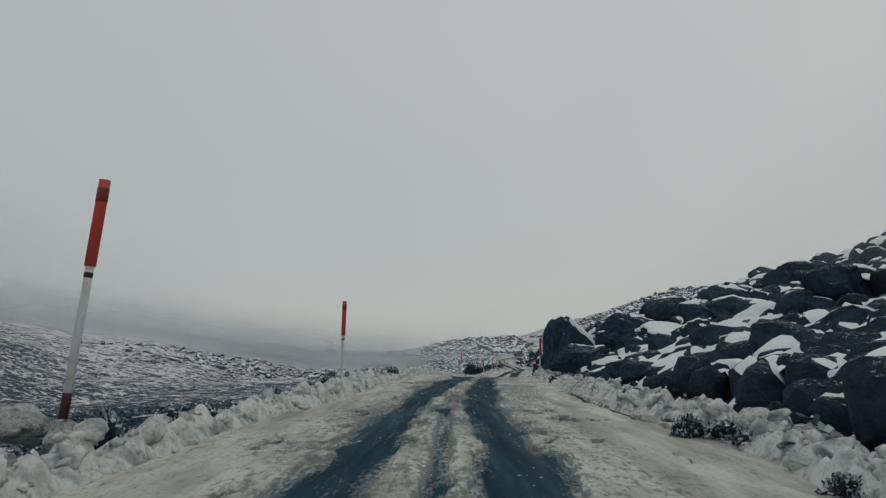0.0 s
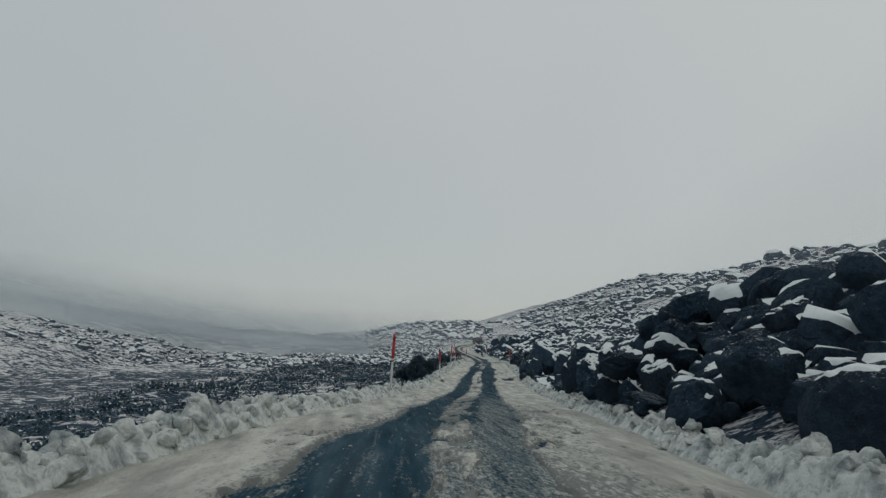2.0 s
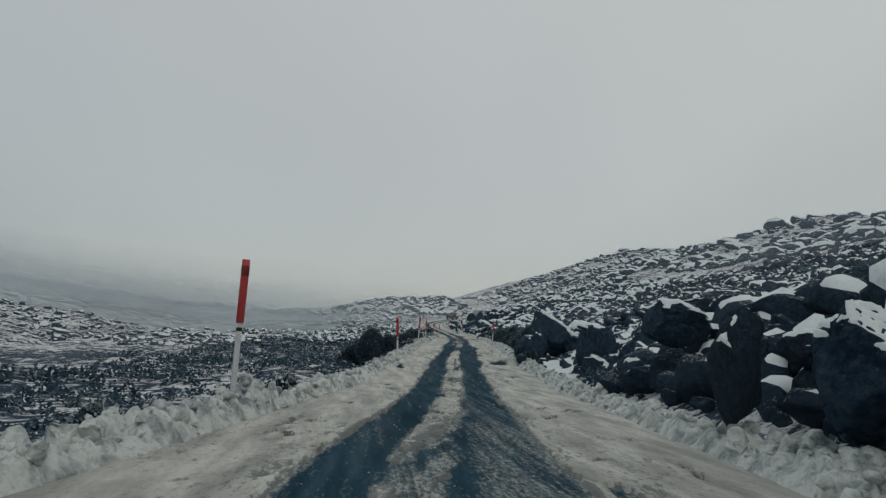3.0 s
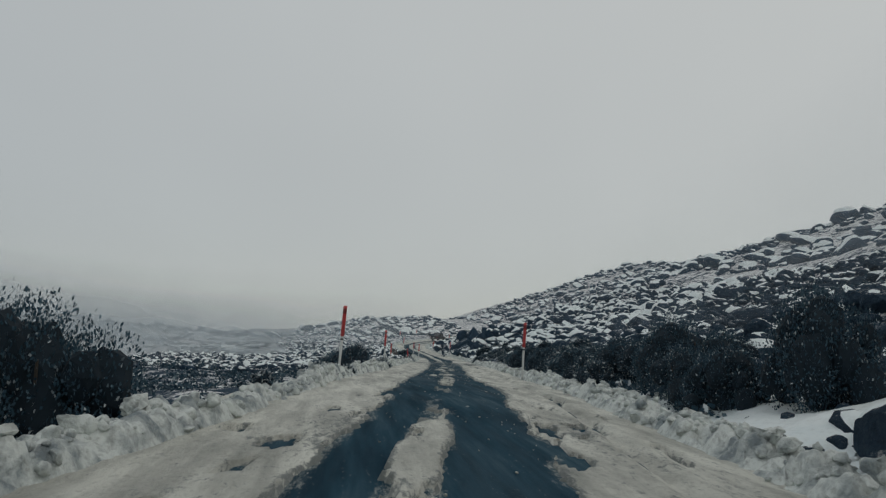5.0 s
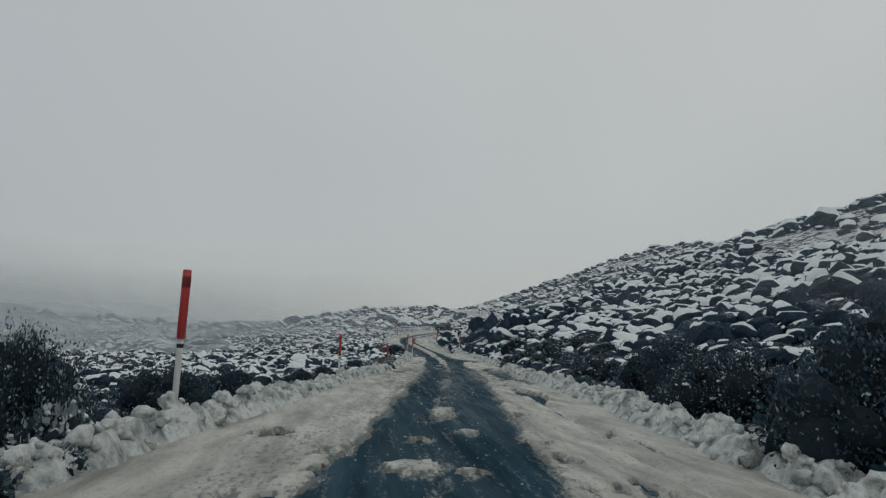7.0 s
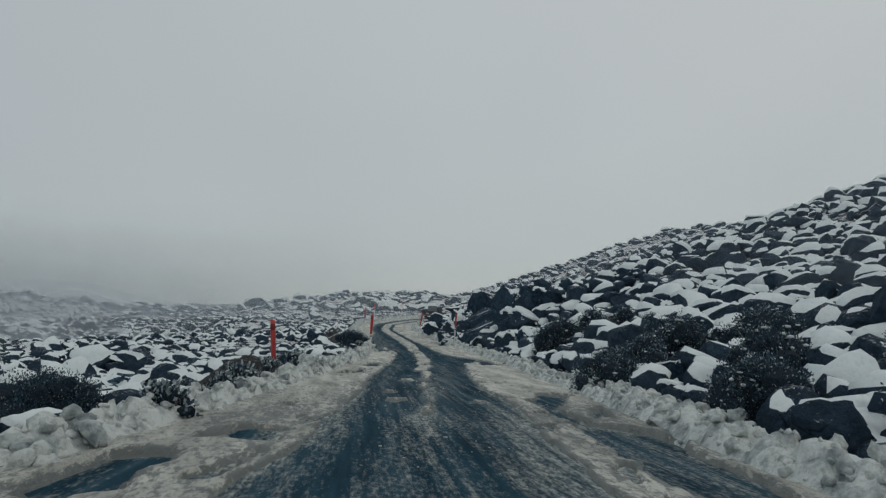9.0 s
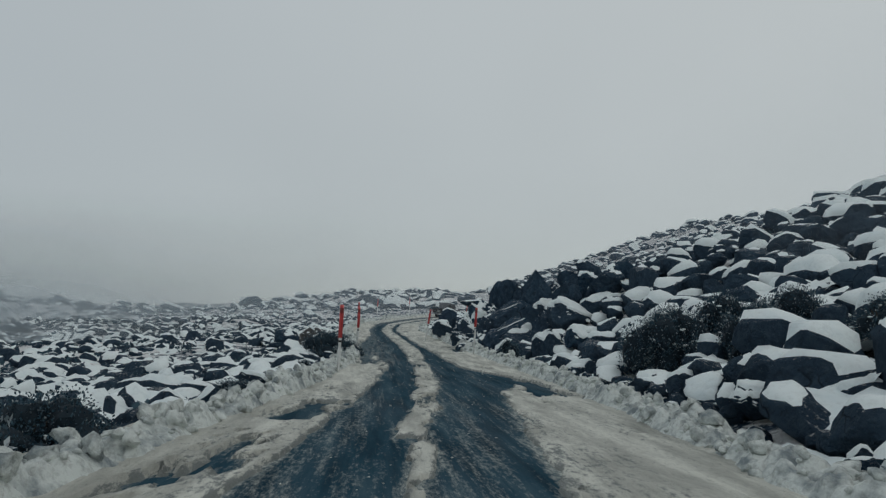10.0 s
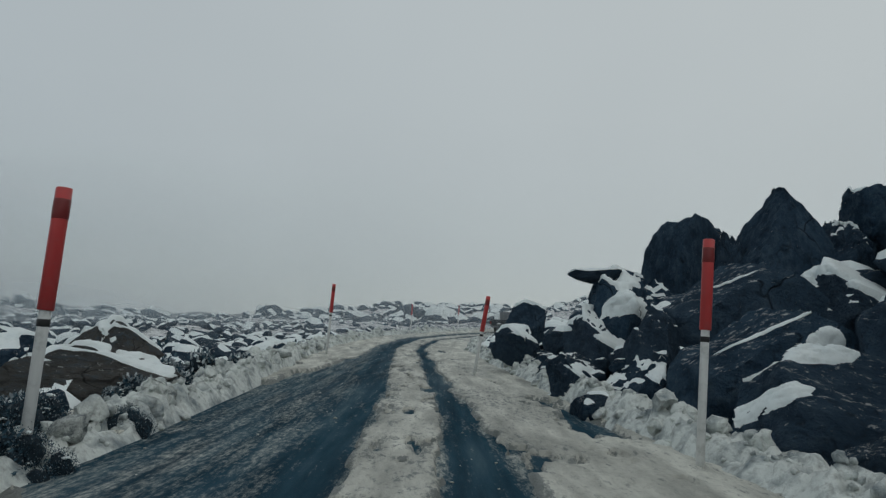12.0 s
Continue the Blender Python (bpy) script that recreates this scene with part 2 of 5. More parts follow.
ROAD_Z = [-0.2, 0.1, 0.37, 0.57, 0.64, 0.69, 0.69, 0.55, 0.43, -0.1, -0.54, -0.57, -0.52, -0.32, -0.23, -0.31, -0.35, -0.38, -0.42, -0.48, -0.62, -0.58, -0.6, -0.62, -0.62, -0.55, -0.2, 0.18, 0.8, 1.55, 2.3, 2.95, 4.0, 5.4, 7.6, 10.5, 16, 22]
_dense = np.arange(-80, 920, 0.5)
_kernel = np.exp(-0.5 * (np.arange(-12, 13) / 5.0) ** 2)
_kernel /= _kernel.sum()


def _smooth(values):
    v = np.interp(_dense, ROAD_Y, values)
    return np.convolve(np.pad(v, 12, mode="edge"), _kernel, mode="valid")


_rx, _rz = _smooth(ROAD_X), _smooth(ROAD_Z)
_slope = np.gradient(_rx, _dense)


def road_x(y):
    return np.interp(y, _dense, _rx)


def road_z(y):
    return np.interp(y, _dense, _rz)


def road_cos(y):
    return 1 / np.sqrt(1 + np.interp(y, _dense, _slope) ** 2)


def across(x, y):
    """The distance from the road's middle line, to its right."""
    return (x - road_x(y)) * road_cos(y)


def at_road(d, y):
    return road_x(y) + d / road_cos(y)


_table = np.random.RandomState(5).rand(256, 256)


def value_noise(x, y):
    xi, yi = np.floor(x).astype(int), np.floor(y).astype(int)
    fx, fy = x - xi, y - yi
    fx, fy = fx * fx * (3 - 2 * fx), fy * fy * (3 - 2 * fy)
    a, b = _table[xi % 256, yi % 256], _table[(xi + 1) % 256, yi % 256]
    c, d = _table[xi % 256, (yi + 1) % 256], _table[(xi + 1) % 256, (yi + 1) % 256]
    return (a + (b - a) * fx) * (1 - fy) + (c + (d - c) * fx) * fy


def fractal(x, y, scale, octaves=4, gain=0.5):
    """Noise about 0, from -1 to 1; scale is the size in metres of its largest lumps."""
    total, size, amount = 0, 1 / scale, 1.0
    for n in range(octaves):
        total = total + amount * (2 * value_noise(x * size + 17.3 * n, y * size + 5.7 * n) - 1)
        size, amount = size * 2.03, amount * gain
    return total


def ease(v, a, b):
    v = np.clip((v - a) / (b - a), 0, 1)
    return v * v * (3 - 2 * v)


def ground(x, y):
    """The height of the land."""
    x, y = np.asarray(x, float), np.asarray(y, float)
    d, z = across(x, y), road_z(y)
    r, l = np.maximum(d - 3.6, 0), np.maximum(-d - 3.6, 0)
    steep = np.interp(y, [0, 30, 44, 58, 70, 90, 140, 180, 198, 206, 212, 225, 260, 330], [0.30, 0.36, 0.44, 0.46, 0.3, 0.22, 0.22, 0.28, 0.36, 0.5, 0.48, 0.28, 0.18, 0.24])
    rise = np.minimum(r, 9) * steep + np.clip(r - 9, 0, 75) * 0.367 + np.maximum(r - 84, 0) * 0.10
    rise = rise - np.interp(y, [190, 199, 214, 222], [0, 1.35, 1.35, 0]) * np.exp(-((r - 3.2) / 2.4) ** 2) * ease(r, 0.2, 1.6)
    rise = rise + np.interp(y, [51, 56, 61, 67, 80, 92], [0, 1.5, 1.4, 1.0, 1.0, 0]) * np.exp(-((r - 4.6) / 2.5) ** 2) * ease(r, 0.4, 2.4)
    low = np.interp(y, [0, 70, 100, 130, 160, 190, 230, 300], [1.3, 1.6, 1.0, 0.8, 0.5, 0.25, 0.1, 0.0])
    dip = np.interp(y, [0, 90, 150, 200, 300, 420], [0.085, 0.085, 0.055, 0.045, 0.045, 0.04])
    far = np.interp(y, [0, 150, 250, 300, 345, 400, 470], [0.19, 0.19, 0.155, 0.125, 0.085, 0.05, 0.03])
    fall = -low * ease(l, 0.0, 2.8) - np.minimum(l, 55) * dip - np.maximum(z, 0) * ease(l, 20, 120) + np.clip(l - 55, 0, 150) * far + np.maximum(l - 205, 0) * 0.05
    rough = fractal(x, y, 9, 4) * 0.55 * ease(r + l, 1.5, 9) + fractal(x, y, 60, 3) * 2.2 * ease(r + l, 25, 120)
    return z + rise + fall + rough - 0.16


def mesh_from(name, verts, faces, mats, smooth=True, slots=None, soft_slot=None):
    me = bpy.data.meshes.new(name)
    me.from_pydata([tuple(v) for v in verts] if not isinstance(verts, np.ndarray) else verts.tolist(), [], faces if isinstance(faces, list) else faces.tolist())
    for m in mats if isinstance(mats, (list, tuple)) else [mats]:
        me.materials.append(m)
    if smooth:
        me.polygons.foreach_set("use_smooth", [True] * len(me.polygons))
    if slots is not None:
        me.polygons.foreach_set("material_index", [int(v) for v in slots])
        if soft_slot is not None:
            me.polygons.foreach_set("use_smooth", [int(v) == soft_slot for v in slots])
    me.update()
    return me


def grid_faces(rows, cols):
    a = (np.arange(rows - 1)[:, None] * cols + np.arange(cols - 1)[None, :]).ravel()
    return np.stack([a, a + 1, a + cols + 1, a + cols], 1)


def part(name, bm, mat, parent, label=""):
    me = bpy.data.meshes.new(name)
    bm.to_mesh(me)
    bm.free()
    me.materials.append(mat)
    ob = new(name, me)
    ob.parent = parent
    return tagged(ob, label)


def piece(name, me, parent, label=""):
    ob = new(name, me)
    ob.parent = parent
    return tagged(ob, label)


# ---------------------------------------------------------------- ground, road, snow on the road, ploughed banks
def steps(*runs):
    out = [np.arange(a, b, s) for a, b, s in runs]
    return np.concatenate(out + [[runs[-1][1]]])


gx = steps((-1500, -300, 60), (-300, -100, 12), (-100, -30, 2.5), (-30, -10, 0.8), (-10, 40, 0.6), (40, 70, 1.5), (70, 160, 3.5), (160, 1500, 50))
gy = steps((-300, -30, 15), (-30, -5, 1.5), (-5, 290, 0.95), (290, 480, 2.5), (480, 2000, 50))
X, Y = np.meshgrid(gx, gy)
Z = ground(X, Y)
tagged(new("ground", mesh_from("ground", np.stack([X, Y, Z], -1).reshape(-1, 3), grid_faces(len(gy), len(gx)), GROUND)),
       "open mountainside of dark heath and scree dusted with snow", "ground", kind="structure")

def rows(table):
    """The columns of a table as arrays."""
    return [np.array(c, float) for c in zip(*table)]


EDGES = rows([  # along the road: the left and the right edge of the bare wheel tracks
    (0, -1.5, 1.2), (8, -1.5, 1.2), (9.8, -1.45, 1.3), (10.7, -1.42, 1.0), (14.3, -1.6, 0.95), (18.3, -1.5, 0.8), (22.4, -1.75, 0.95), (27.3, -1.48, 0.95), (31, -1.6, 0.97), (36.3, -1.25, 1.05),
    (41, -1.5, 1.2), (43.5, -2.3, 1.3), (45.5, -1.7, 1.05), (50, -2.1, 0.96), (54.7, -1.75, 1.2), (59, -1.85, 1.3), (70, -1.5, 1.1), (89.3, -1.44, 1.0), (94, -1.49, 1.35), (98.6, -1.24, 1.16),
    (102, -1.15, 1.33), (107.5, -1.15, 1.33), (113, -1.44, 1.5), (124, -1.27, 0.95), (129, -1.45, 1.03), (132.4, -1.29, 1.05), (150, -1.4, 1.2), (160, -1.45, 1.65), (166.6, -1.56, 1.5), (171, -1.7, 1.2),
    (174.5, -1.78, 1.07), (178.3, -1.73, 1.21), (185, -1.7, 1.5), (188, -1.65, 2.2), (191.5, -1.75, 2.6), (194.5, -1.7, 1.5), (196, -1.7, 1.2), (199, -2.0, 1.2), (202.3, -2.15, 1.16), (206.5, -2.5, 1.07), (211, -2.6, 1.0), (222, -1.6, 1.0), (300, -1.3, 1.0)])
RIDGE = rows([  # the snow left between the tracks: its left and right edge, and how much of it there is
    (0, -0.74, 0.24, 0.8), (8, -0.74, 0.24, 0.9), (10.5, -0.8, 0.34, 0.85), (18, -0.9, -0.05, 0.6), (27, -0.62, -0.03, 0.85), (33, -0.4, 0.15, 0.6), (36, -0.2, 0.21, 0.8), (44, -0.2, 0.18, 0.8), (46, -0.37, 0.4, 0.5),
    (54.7, -0.63, 0.09, 0.7), (59, -0.9, -0.15, 0.6), (75, -0.6, 0.1, 0.7), (89, -0.58, 0.2, 1.1), (94, -0.65, 0.15, 1.1), (98.5, -0.55, 0.0, 1.1), (102.4, -0.5, 0.1, 1.0), (103.2, -0.4, 0.1, 0.0), (172.5, -0.35, -0.05, 0.0), (173.5, -0.33, -0.08, 1.0),
    (176.6, -0.4, -0.1, 1.0), (177.2, -0.5, -0.12, 0.1), (177.9, -0.6, -0.13, 1.0), (188, -0.7, -0.04, 1.2), (195.5, -0.7, 0.0, 1.2), (199, -0.65, 0.05, 1.2), (202, -0.5, 0.34, 1.2), (206.6, -0.52, 0.45, 1.2), (212, -0.4, 0.6, 1.2), (300, -0.4, 0.5, 1.0)])
PATCHES = [  # thin left-over snow on the bare road: across, along, half widths
    (0.0, 113.7, 0.22, 0.6), (0.0, 115.6, 0.3, 0.5), (0.05, 117.4, 0.34, 0.35), (0.05, 119.2, 0.3, 0.3), (0.0, 124.6, 0.4, 0.35), (-0.35, 133.5, 0.5, 0.35), (0.1, 133.3, 0.3, 0.2), (-0.45, 135.6, 0.22, 0.3), (0.25, 136.6, 0.3, 0.3), (-0.6, 122.8, 0.2, 0.25),
    (-0.2, 139.5, 0.3, 1.2), (-0.73, 167.4, 0.24, 0.3), (0.87, 167.6, 0.26, 0.3), (-0.95, 169.1, 0.14, 0.25), (-0.7, 172.8, 0.25, 0.3)]
HOLES = [  # bare asphalt in the snow at the sides: left, right, from, to
    (3.08, 3.55, 13, 19.5), (2.93, 3.36, 19, 24.5), (-3.0, -2.5, 87.5, 91.5), (1.5, 2.7, 93.2, 96.5), (1.9, 3.1, 153, 168.3), (2.1, 2.8, 167.0, 170.2), (-3.0, -2.3, 159.6, 161.6), (-2.6, -1.6, 162.2, 163.4), (-2.6, -1.95, 178.5, 182.5), (2.2, 3.2, 184.5, 190.5),
    (-3.0, -1.6, 197, 214), (-3.3, -3.12, 121, 129), (2.0, 2.7, 142, 147), (2.3, 3.1, 206, 211)]


def bare(d, y):
    """How far the asphalt shows: 1 in the wheel tracks, 0 under the snow."""
    ragged = 0.10 * fractal(y * 0.6, d * 0, 1.4, 4, 0.6)
    lo, hi = np.interp(y, EDGES[0], EDGES[1]) + ragged, np.interp(y, EDGES[0], EDGES[2]) + 0.10 * fractal(y * 0.6 + 50, d * 0, 1.4, 4, 0.6)
    body = ease(d, lo - 0.08, lo + 0.12) * (1 - ease(d, hi - 0.12, hi + 0.08))
    a, b, much = [np.interp(y, RIDGE[0], c) for c in RIDGE[1:]]
    edge = 0.07 * fractal(y * 0.7, d * 0 + 3, 0.9, 3, 0.6)
    gap = 1 - 0.85 * np.exp(-((d - 0.5 * (a + b) - 0.07) / 0.1) ** 2) * (1 - ease(y, 15, 20))
    rut = 1 - 0.5 * np.exp(-((d + 0.17) / 0.06) ** 2) * ease(y, 84, 88) * (1 - ease(y, 95, 97))
    ridge = ease(d, a - 0.06 + edge, a + 0.1 + edge) * (1 - ease(d, b - 0.1 + edge, b + 0.06 + edge)) * gap * rut * np.clip(much * 1.3 + 0.7 * fractal(d * 4, y * 0.6, 1.6, 4, 0.65), 0, 1)
    for pd, py, pw, pl in PATCHES:
        spot = 1 - ((d - pd) / pw) ** 2 - ((y - py) / pl) ** 2 + 0.4 * fractal(d * 3, y * 2, 0.7, 3)
        ridge = np.maximum(ridge, np.clip(spot * 2.5, 0, 1))
    holes = 0
    for a, b, y0, y1 in HOLES:
        near = np.maximum(np.abs(d - 0.5 * (a + b)) / (0.5 * (b - a)), np.abs(y - 0.5 * (y0 + y1)) / (0.5 * (y1 - y0)))
        holes = np.maximum(holes, ease(1.0 - near + 0.42 * fractal(d * 1.6, y * 0.5, 0.8, 4, 0.6), 0.0, 0.35))
    flecks = ease(fractal(d * 1.1, y * 0.35, 0.5, 4, 0.65), 0.84, 1.05) * (ease(d, hi + 0.9, hi + 0.1) + ease(-d, -lo + 0.7, -lo + 0.05)) * 0.9
    return np.clip(np.maximum.reduce([body - ridge, holes, flecks * (np.abs(d) < 2.7)]), 0, 1)


def with_value(me, name, values):
    me.attributes.new(name, "FLOAT", "POINT").data.foreach_set("value", np.asarray(values, dtype=np.float32).ravel())
    return me


ry = np.concatenate([np.arange(-20, 225, 0.4), np.arange(225, 312, 1.0)])
rd = np.linspace(-3.9, 3.9, 60)
D, Y = np.meshgrid(rd, ry)
X = at_road(D, Y)
Z = road_z(Y) - 0.012 * np.abs(D) + 0.012 * fractal(X, Y, 3, 2)
wet = 1 - ease(bare(D, Y), 0.55, 1.0) * 0.75
wet = wet + np.interp(Y, [0, 60, 80, 110, 125, 150, 172, 181, 186, 200], [0.1, 0.1, 0.1, -0.2, -0.1, 0.35, 0.35, 0.3, 0.1, 0.1]) * (1 - 0.6 * np.exp(-((np.abs(D) - 0.8) / 0.3) ** 2))
wet = wet + 0.3 * ease(D, 0.5, 0.9) * ease(Y, 152, 156) * (1 - ease(Y, 166, 170))
wet = wet + 0.5 * ease(D, 0.05, 0.3) * (1 - ease(D, 1.0, 1.3)) * (1 - ease(Y, 62, 78)) * ease(Y, 34, 44) - 0.12
wet = wet + 0.28 * (1 - ease(D, -1.2, -0.9)) * ease(Y, 194, 198) - 0.3 * ease(np.abs(D), 1.9, 2.2) * (Y < 194)
me = with_value(mesh_from("road", np.stack([X, Y, Z], -1).reshape(-1, 3), grid_faces(len(ry), len(rd)), ASPHALT), "slush", np.clip(wet, 0, 1))
tagged(new("road", me), "wet dark asphalt mountain road under melting snow", "road", kind="structure")

sy = np.concatenate([np.arange(-8, 222, 0.13), np.arange(222, 290, 0.4)])
sd = np.linspace(-3.95, 3.95, 112)
D, Y = np.meshgrid(sd, sy)
X = at_road(D, Y)
H = 0.045 + 0.012 * fractal(X, Y, 0.5, 4, 0.65) + 0.014 * np.abs(fractal(X + 5, Y * 0.5, 0.3, 3, 0.65)) + 0.007 * fractal(D, Y * 0.25, 0.9, 3) + 0.05 * ease(np.abs(D), 1.6, 3.2)
line = np.interp(Y, [90, 98, 108, 130, 140, 175], [2.0, 2.1, 2.4, 2.4, 2.25, 1.9]) + 0.04 * fractal(Y, Y * 0, 14, 2)
H = H - (0.075 * np.exp(-((D - line) / 0.085) ** 2) - 0.03 * np.exp(-((np.abs(D - line) - 0.2) / 0.08) ** 2)) * ease(Y, 94, 100) * (1 - ease(Y, 150, 158))
B = bare(D, Y)
close = np.maximum(bare(D - 0.3, Y), bare(D + 0.3, Y))
B = B + (0.45 * fractal(D, Y * 0.25, 0.3, 4, 0.75) + 0.1 * fractal(D, Y * 0.2, 1.2, 2)) * (np.abs(D) < 2.9) * (0.15 + 0.85 * close) * (1 - 0.8 * ease(B, 0.8, 1.0))
under = ease(B, 0.3, 0.7)
Z = road_z(Y) - 0.012 * np.abs(D) + H - 0.14 * under
f = grid_faces(len(sy), len(sd))
f = f[under.ravel()[f].min(1) < 0.95]
thin = ease(bare(D, Y), 0.0, 0.5) * 0.6 + ease(B, -0.15, 0.5) * 0.55 + 0.12 * ease(Y, 185, 195) * (np.abs(D) < 1.5) + 0.4 * ease(Y, 148, 154) * (1 - ease(Y, 167, 172)) + 0.25 * ease(fractal(X, Y * 0.3, 1.6, 3), 0.1, 0.7) + (0.12 + 0.3 * (1 - ease(Y, 55, 80))) * (1 - ease(np.abs(D), 1.9, 2.6))
me = with_value(mesh_from("road_snow", np.stack([X, Y, Z], -1).reshape(-1, 3), f, ROAD_SNOW), "thin", thin)
tagged(new("road_snow", me),
       "packed dirty snow with slushy wheel tracks on the road", "snow", kind="stuff")

def chunks(x, y, size, seed):
    """Tumbled lumps: the height of the nearest one's rounded top, from -0.5 to 1."""
    u, v = x / size, y / size
    iu, iv = np.floor(u).astype(int), np.floor(v).astype(int)
    best, tall = np.full(u.shape, 9.0), np.zeros(u.shape)
    for du in (-1, 0, 1):
        for dv in (-1, 0, 1):
            a, b = (iu + du) % 256, (iv + dv) % 256
            gap = (iu + du + 0.15 + 0.7 * _table[a, (b + seed) % 256] - u) ** 2 + (iv + dv + 0.15 + 0.7 * _table[(a + 71) % 256, (b + seed) % 256] - v) ** 2
            near = gap < best
            best, tall = np.where(near, gap, best), np.where(near, _table[(a + 33) % 256, (b + 9 + seed) % 256], tall)
    return tall - 1.1 * np.minimum(best, 0.7)


def bank_foot(y, side):
    """How far the bank's foot lies outside its usual line."""
    if side > 0:
        return np.interp(y, [0, 8, 13, 18, 24, 39, 58, 101, 127, 169, 191, 205], [0.4, 0.45, 0.75, 0.75, 0.5, 0.3, 0.45, 0.2, 0.4, 0.35, 0.5, 0.35])
    return np.interp(y, [0, 9, 38, 57, 100, 126, 168, 189, 203, 212], [0.1, 0.1, 0.4, 0.5, 0.0, 0.45, 0.1, 0.25, -0.05, 0.2])


BANKS = {}
for side in (-1, 1):
    by = np.concatenate([np.arange(-10, 226, 0.085), np.arange(226, 268, 0.2)])
    bd = np.linspace(2.7, 4.25, 27)
    D, Y = np.meshgrid(bd, by)
    wob = 0.15 * fractal(Y, Y * 0 + side, 6, 3) + bank_foot(Y, side)
    X = at_road(side * (D + wob if side > 0 else 2.7 + 0.8 * (D - 2.7) + wob), Y)
    crest = 0.05 * fractal(Y, Y * 0 + 3 * side, 1.3, 2) + np.interp(Y, [0, 70, 110, 150, 157, 172, 178, 190, 208], [0.2, 0.17, 0.12, 0.13, 0.08, 0.09, 0.15, 0.18, 0.2] if side > 0 else [0.14, 0.16, 0.11, 0.08, 0.08, 0.09, 0.1, 0.12, 0.18]) * (1 - (side < 0) * 0.95 * np.exp(-((Y - 202.9) / 2.4) ** 4)) + 0.09 * fractal(Y, Y * 0 + 9 * side, 4, 3)
    wx, wy = X + 0.1 * fractal(X, Y + 4, 0.4, 2), Y + 0.1 * fractal(X + 7, Y, 0.4, 2)
    lump = 1.0 * chunks(wx, wy, 0.46, 3) + 0.8 * chunks(wx, wy, 0.22, 40) + 0.25 * fractal(X, Y, 0.2, 2)
    prof = ease(D, 2.75, 3.15) * (1 - ease(D, 3.4, 4.0))
    Z = road_z(Y) - 0.03 + prof * np.maximum(crest + 0.14 * lump, 0) + 0.05 * ease(D, 2.75, 2.95) - 0.12 * (1 - ease(D, 2.7, 2.85)) + 0.05 * lump * ease(D, 2.85, 3.0) * (1 - ease(D, 3.8, 4.1))
    low = ground(X, Y) - 0.05
    Z = np.where(D > 3.4, Z * (1 - ease(D, 3.5, 4.15)) + low * ease(D, 3.5, 4.15), Z)
    BANKS[side] = by, bd, X, Z
    f = grid_faces(len(by), len(bd))
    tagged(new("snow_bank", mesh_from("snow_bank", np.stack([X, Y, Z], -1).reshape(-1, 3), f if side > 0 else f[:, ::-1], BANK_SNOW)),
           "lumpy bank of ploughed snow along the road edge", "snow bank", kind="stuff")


# ---------------------------------------------------------------- boulders
from mathutils.bvhtree import BVHTree


def ico(level):
    bm = bmesh.new()
    bmesh.ops.create_icosphere(bm, subdivisions=level, radius=1.0)
    v = np.array([tuple(p.co) for p in bm.verts])
    f = np.array([[q.index for q in p.verts] for p in bm.faces])
    bm.free()
    return v, f


ICO = {n: ico(n) for n in (1, 2, 3, 4, 5)}


def boulder_shape(seed, level, planes=11, rough=0.065, taper=0.0, carve=()):
    """An angular block: a ball cut by flat joints, with worn edges; carve: planes that give it its main faces."""
    rs = np.random.RandomState(seed)
    v, f = ICO[level][0].copy(), ICO[level][1]
    v = np.sign(v) * np.abs(v) ** 0.85
    v = v @ np.array(Euler(rs.uniform(-3, 3, 3).tolist()).to_matrix()).T
    for *n, cut in carve:
        n = np.array(n) / np.linalg.norm(n)
        v = v - np.maximum(v @ n - cut, 0)[:, None] * n * 0.99
    for k in range(planes + 14):
        n = rs.normal(size=3)
        n /= np.linalg.norm(n)
        reach = (v @ n).max()
        cut = rs.uniform(0.5, 0.82) if k < planes else reach * (1 - rs.uniform(0.04, 0.16))
        over = np.maximum(v @ n - cut, 0)
        v = v - over[:, None] * n * 0.985
    if level > 3:  # blocks between the joints stand proud or back
        seeds = rs.normal(size=(34, 3))
        seeds /= np.linalg.norm(seeds, axis=1, keepdims=True)
        v = v * (1 + (0.4 if carve else 1) * rs.uniform(-0.085, 0.085, 34)[np.argmax(v @ seeds.T, 1)])[:, None]
    if level > 2:  # joints and worn hollows
        split = fractal(v[:, 0] * 0.9 + v[:, 2] * 0.7 + seed, v[:, 1] * 0.9 - v[:, 2] * 0.6, 1.0, 2)
        v = v * (1 - 0.035 * np.exp(-(split / 0.04) ** 2))[:, None]
        v[:, :2] *= (1 - taper * np.clip(v[:, 2:] + 0.3, 0, 1.3))
    v = v / np.abs(v).max(0)
    v += rough * np.stack([fractal(v[:, 0] * 3 + v[:, 2] * 2 + 7 * k + seed, v[:, 1] * 3 - v[:, 2] + 3 * k, 1.0, 5, 0.62) for k in range(3)], 1)
    return v, f


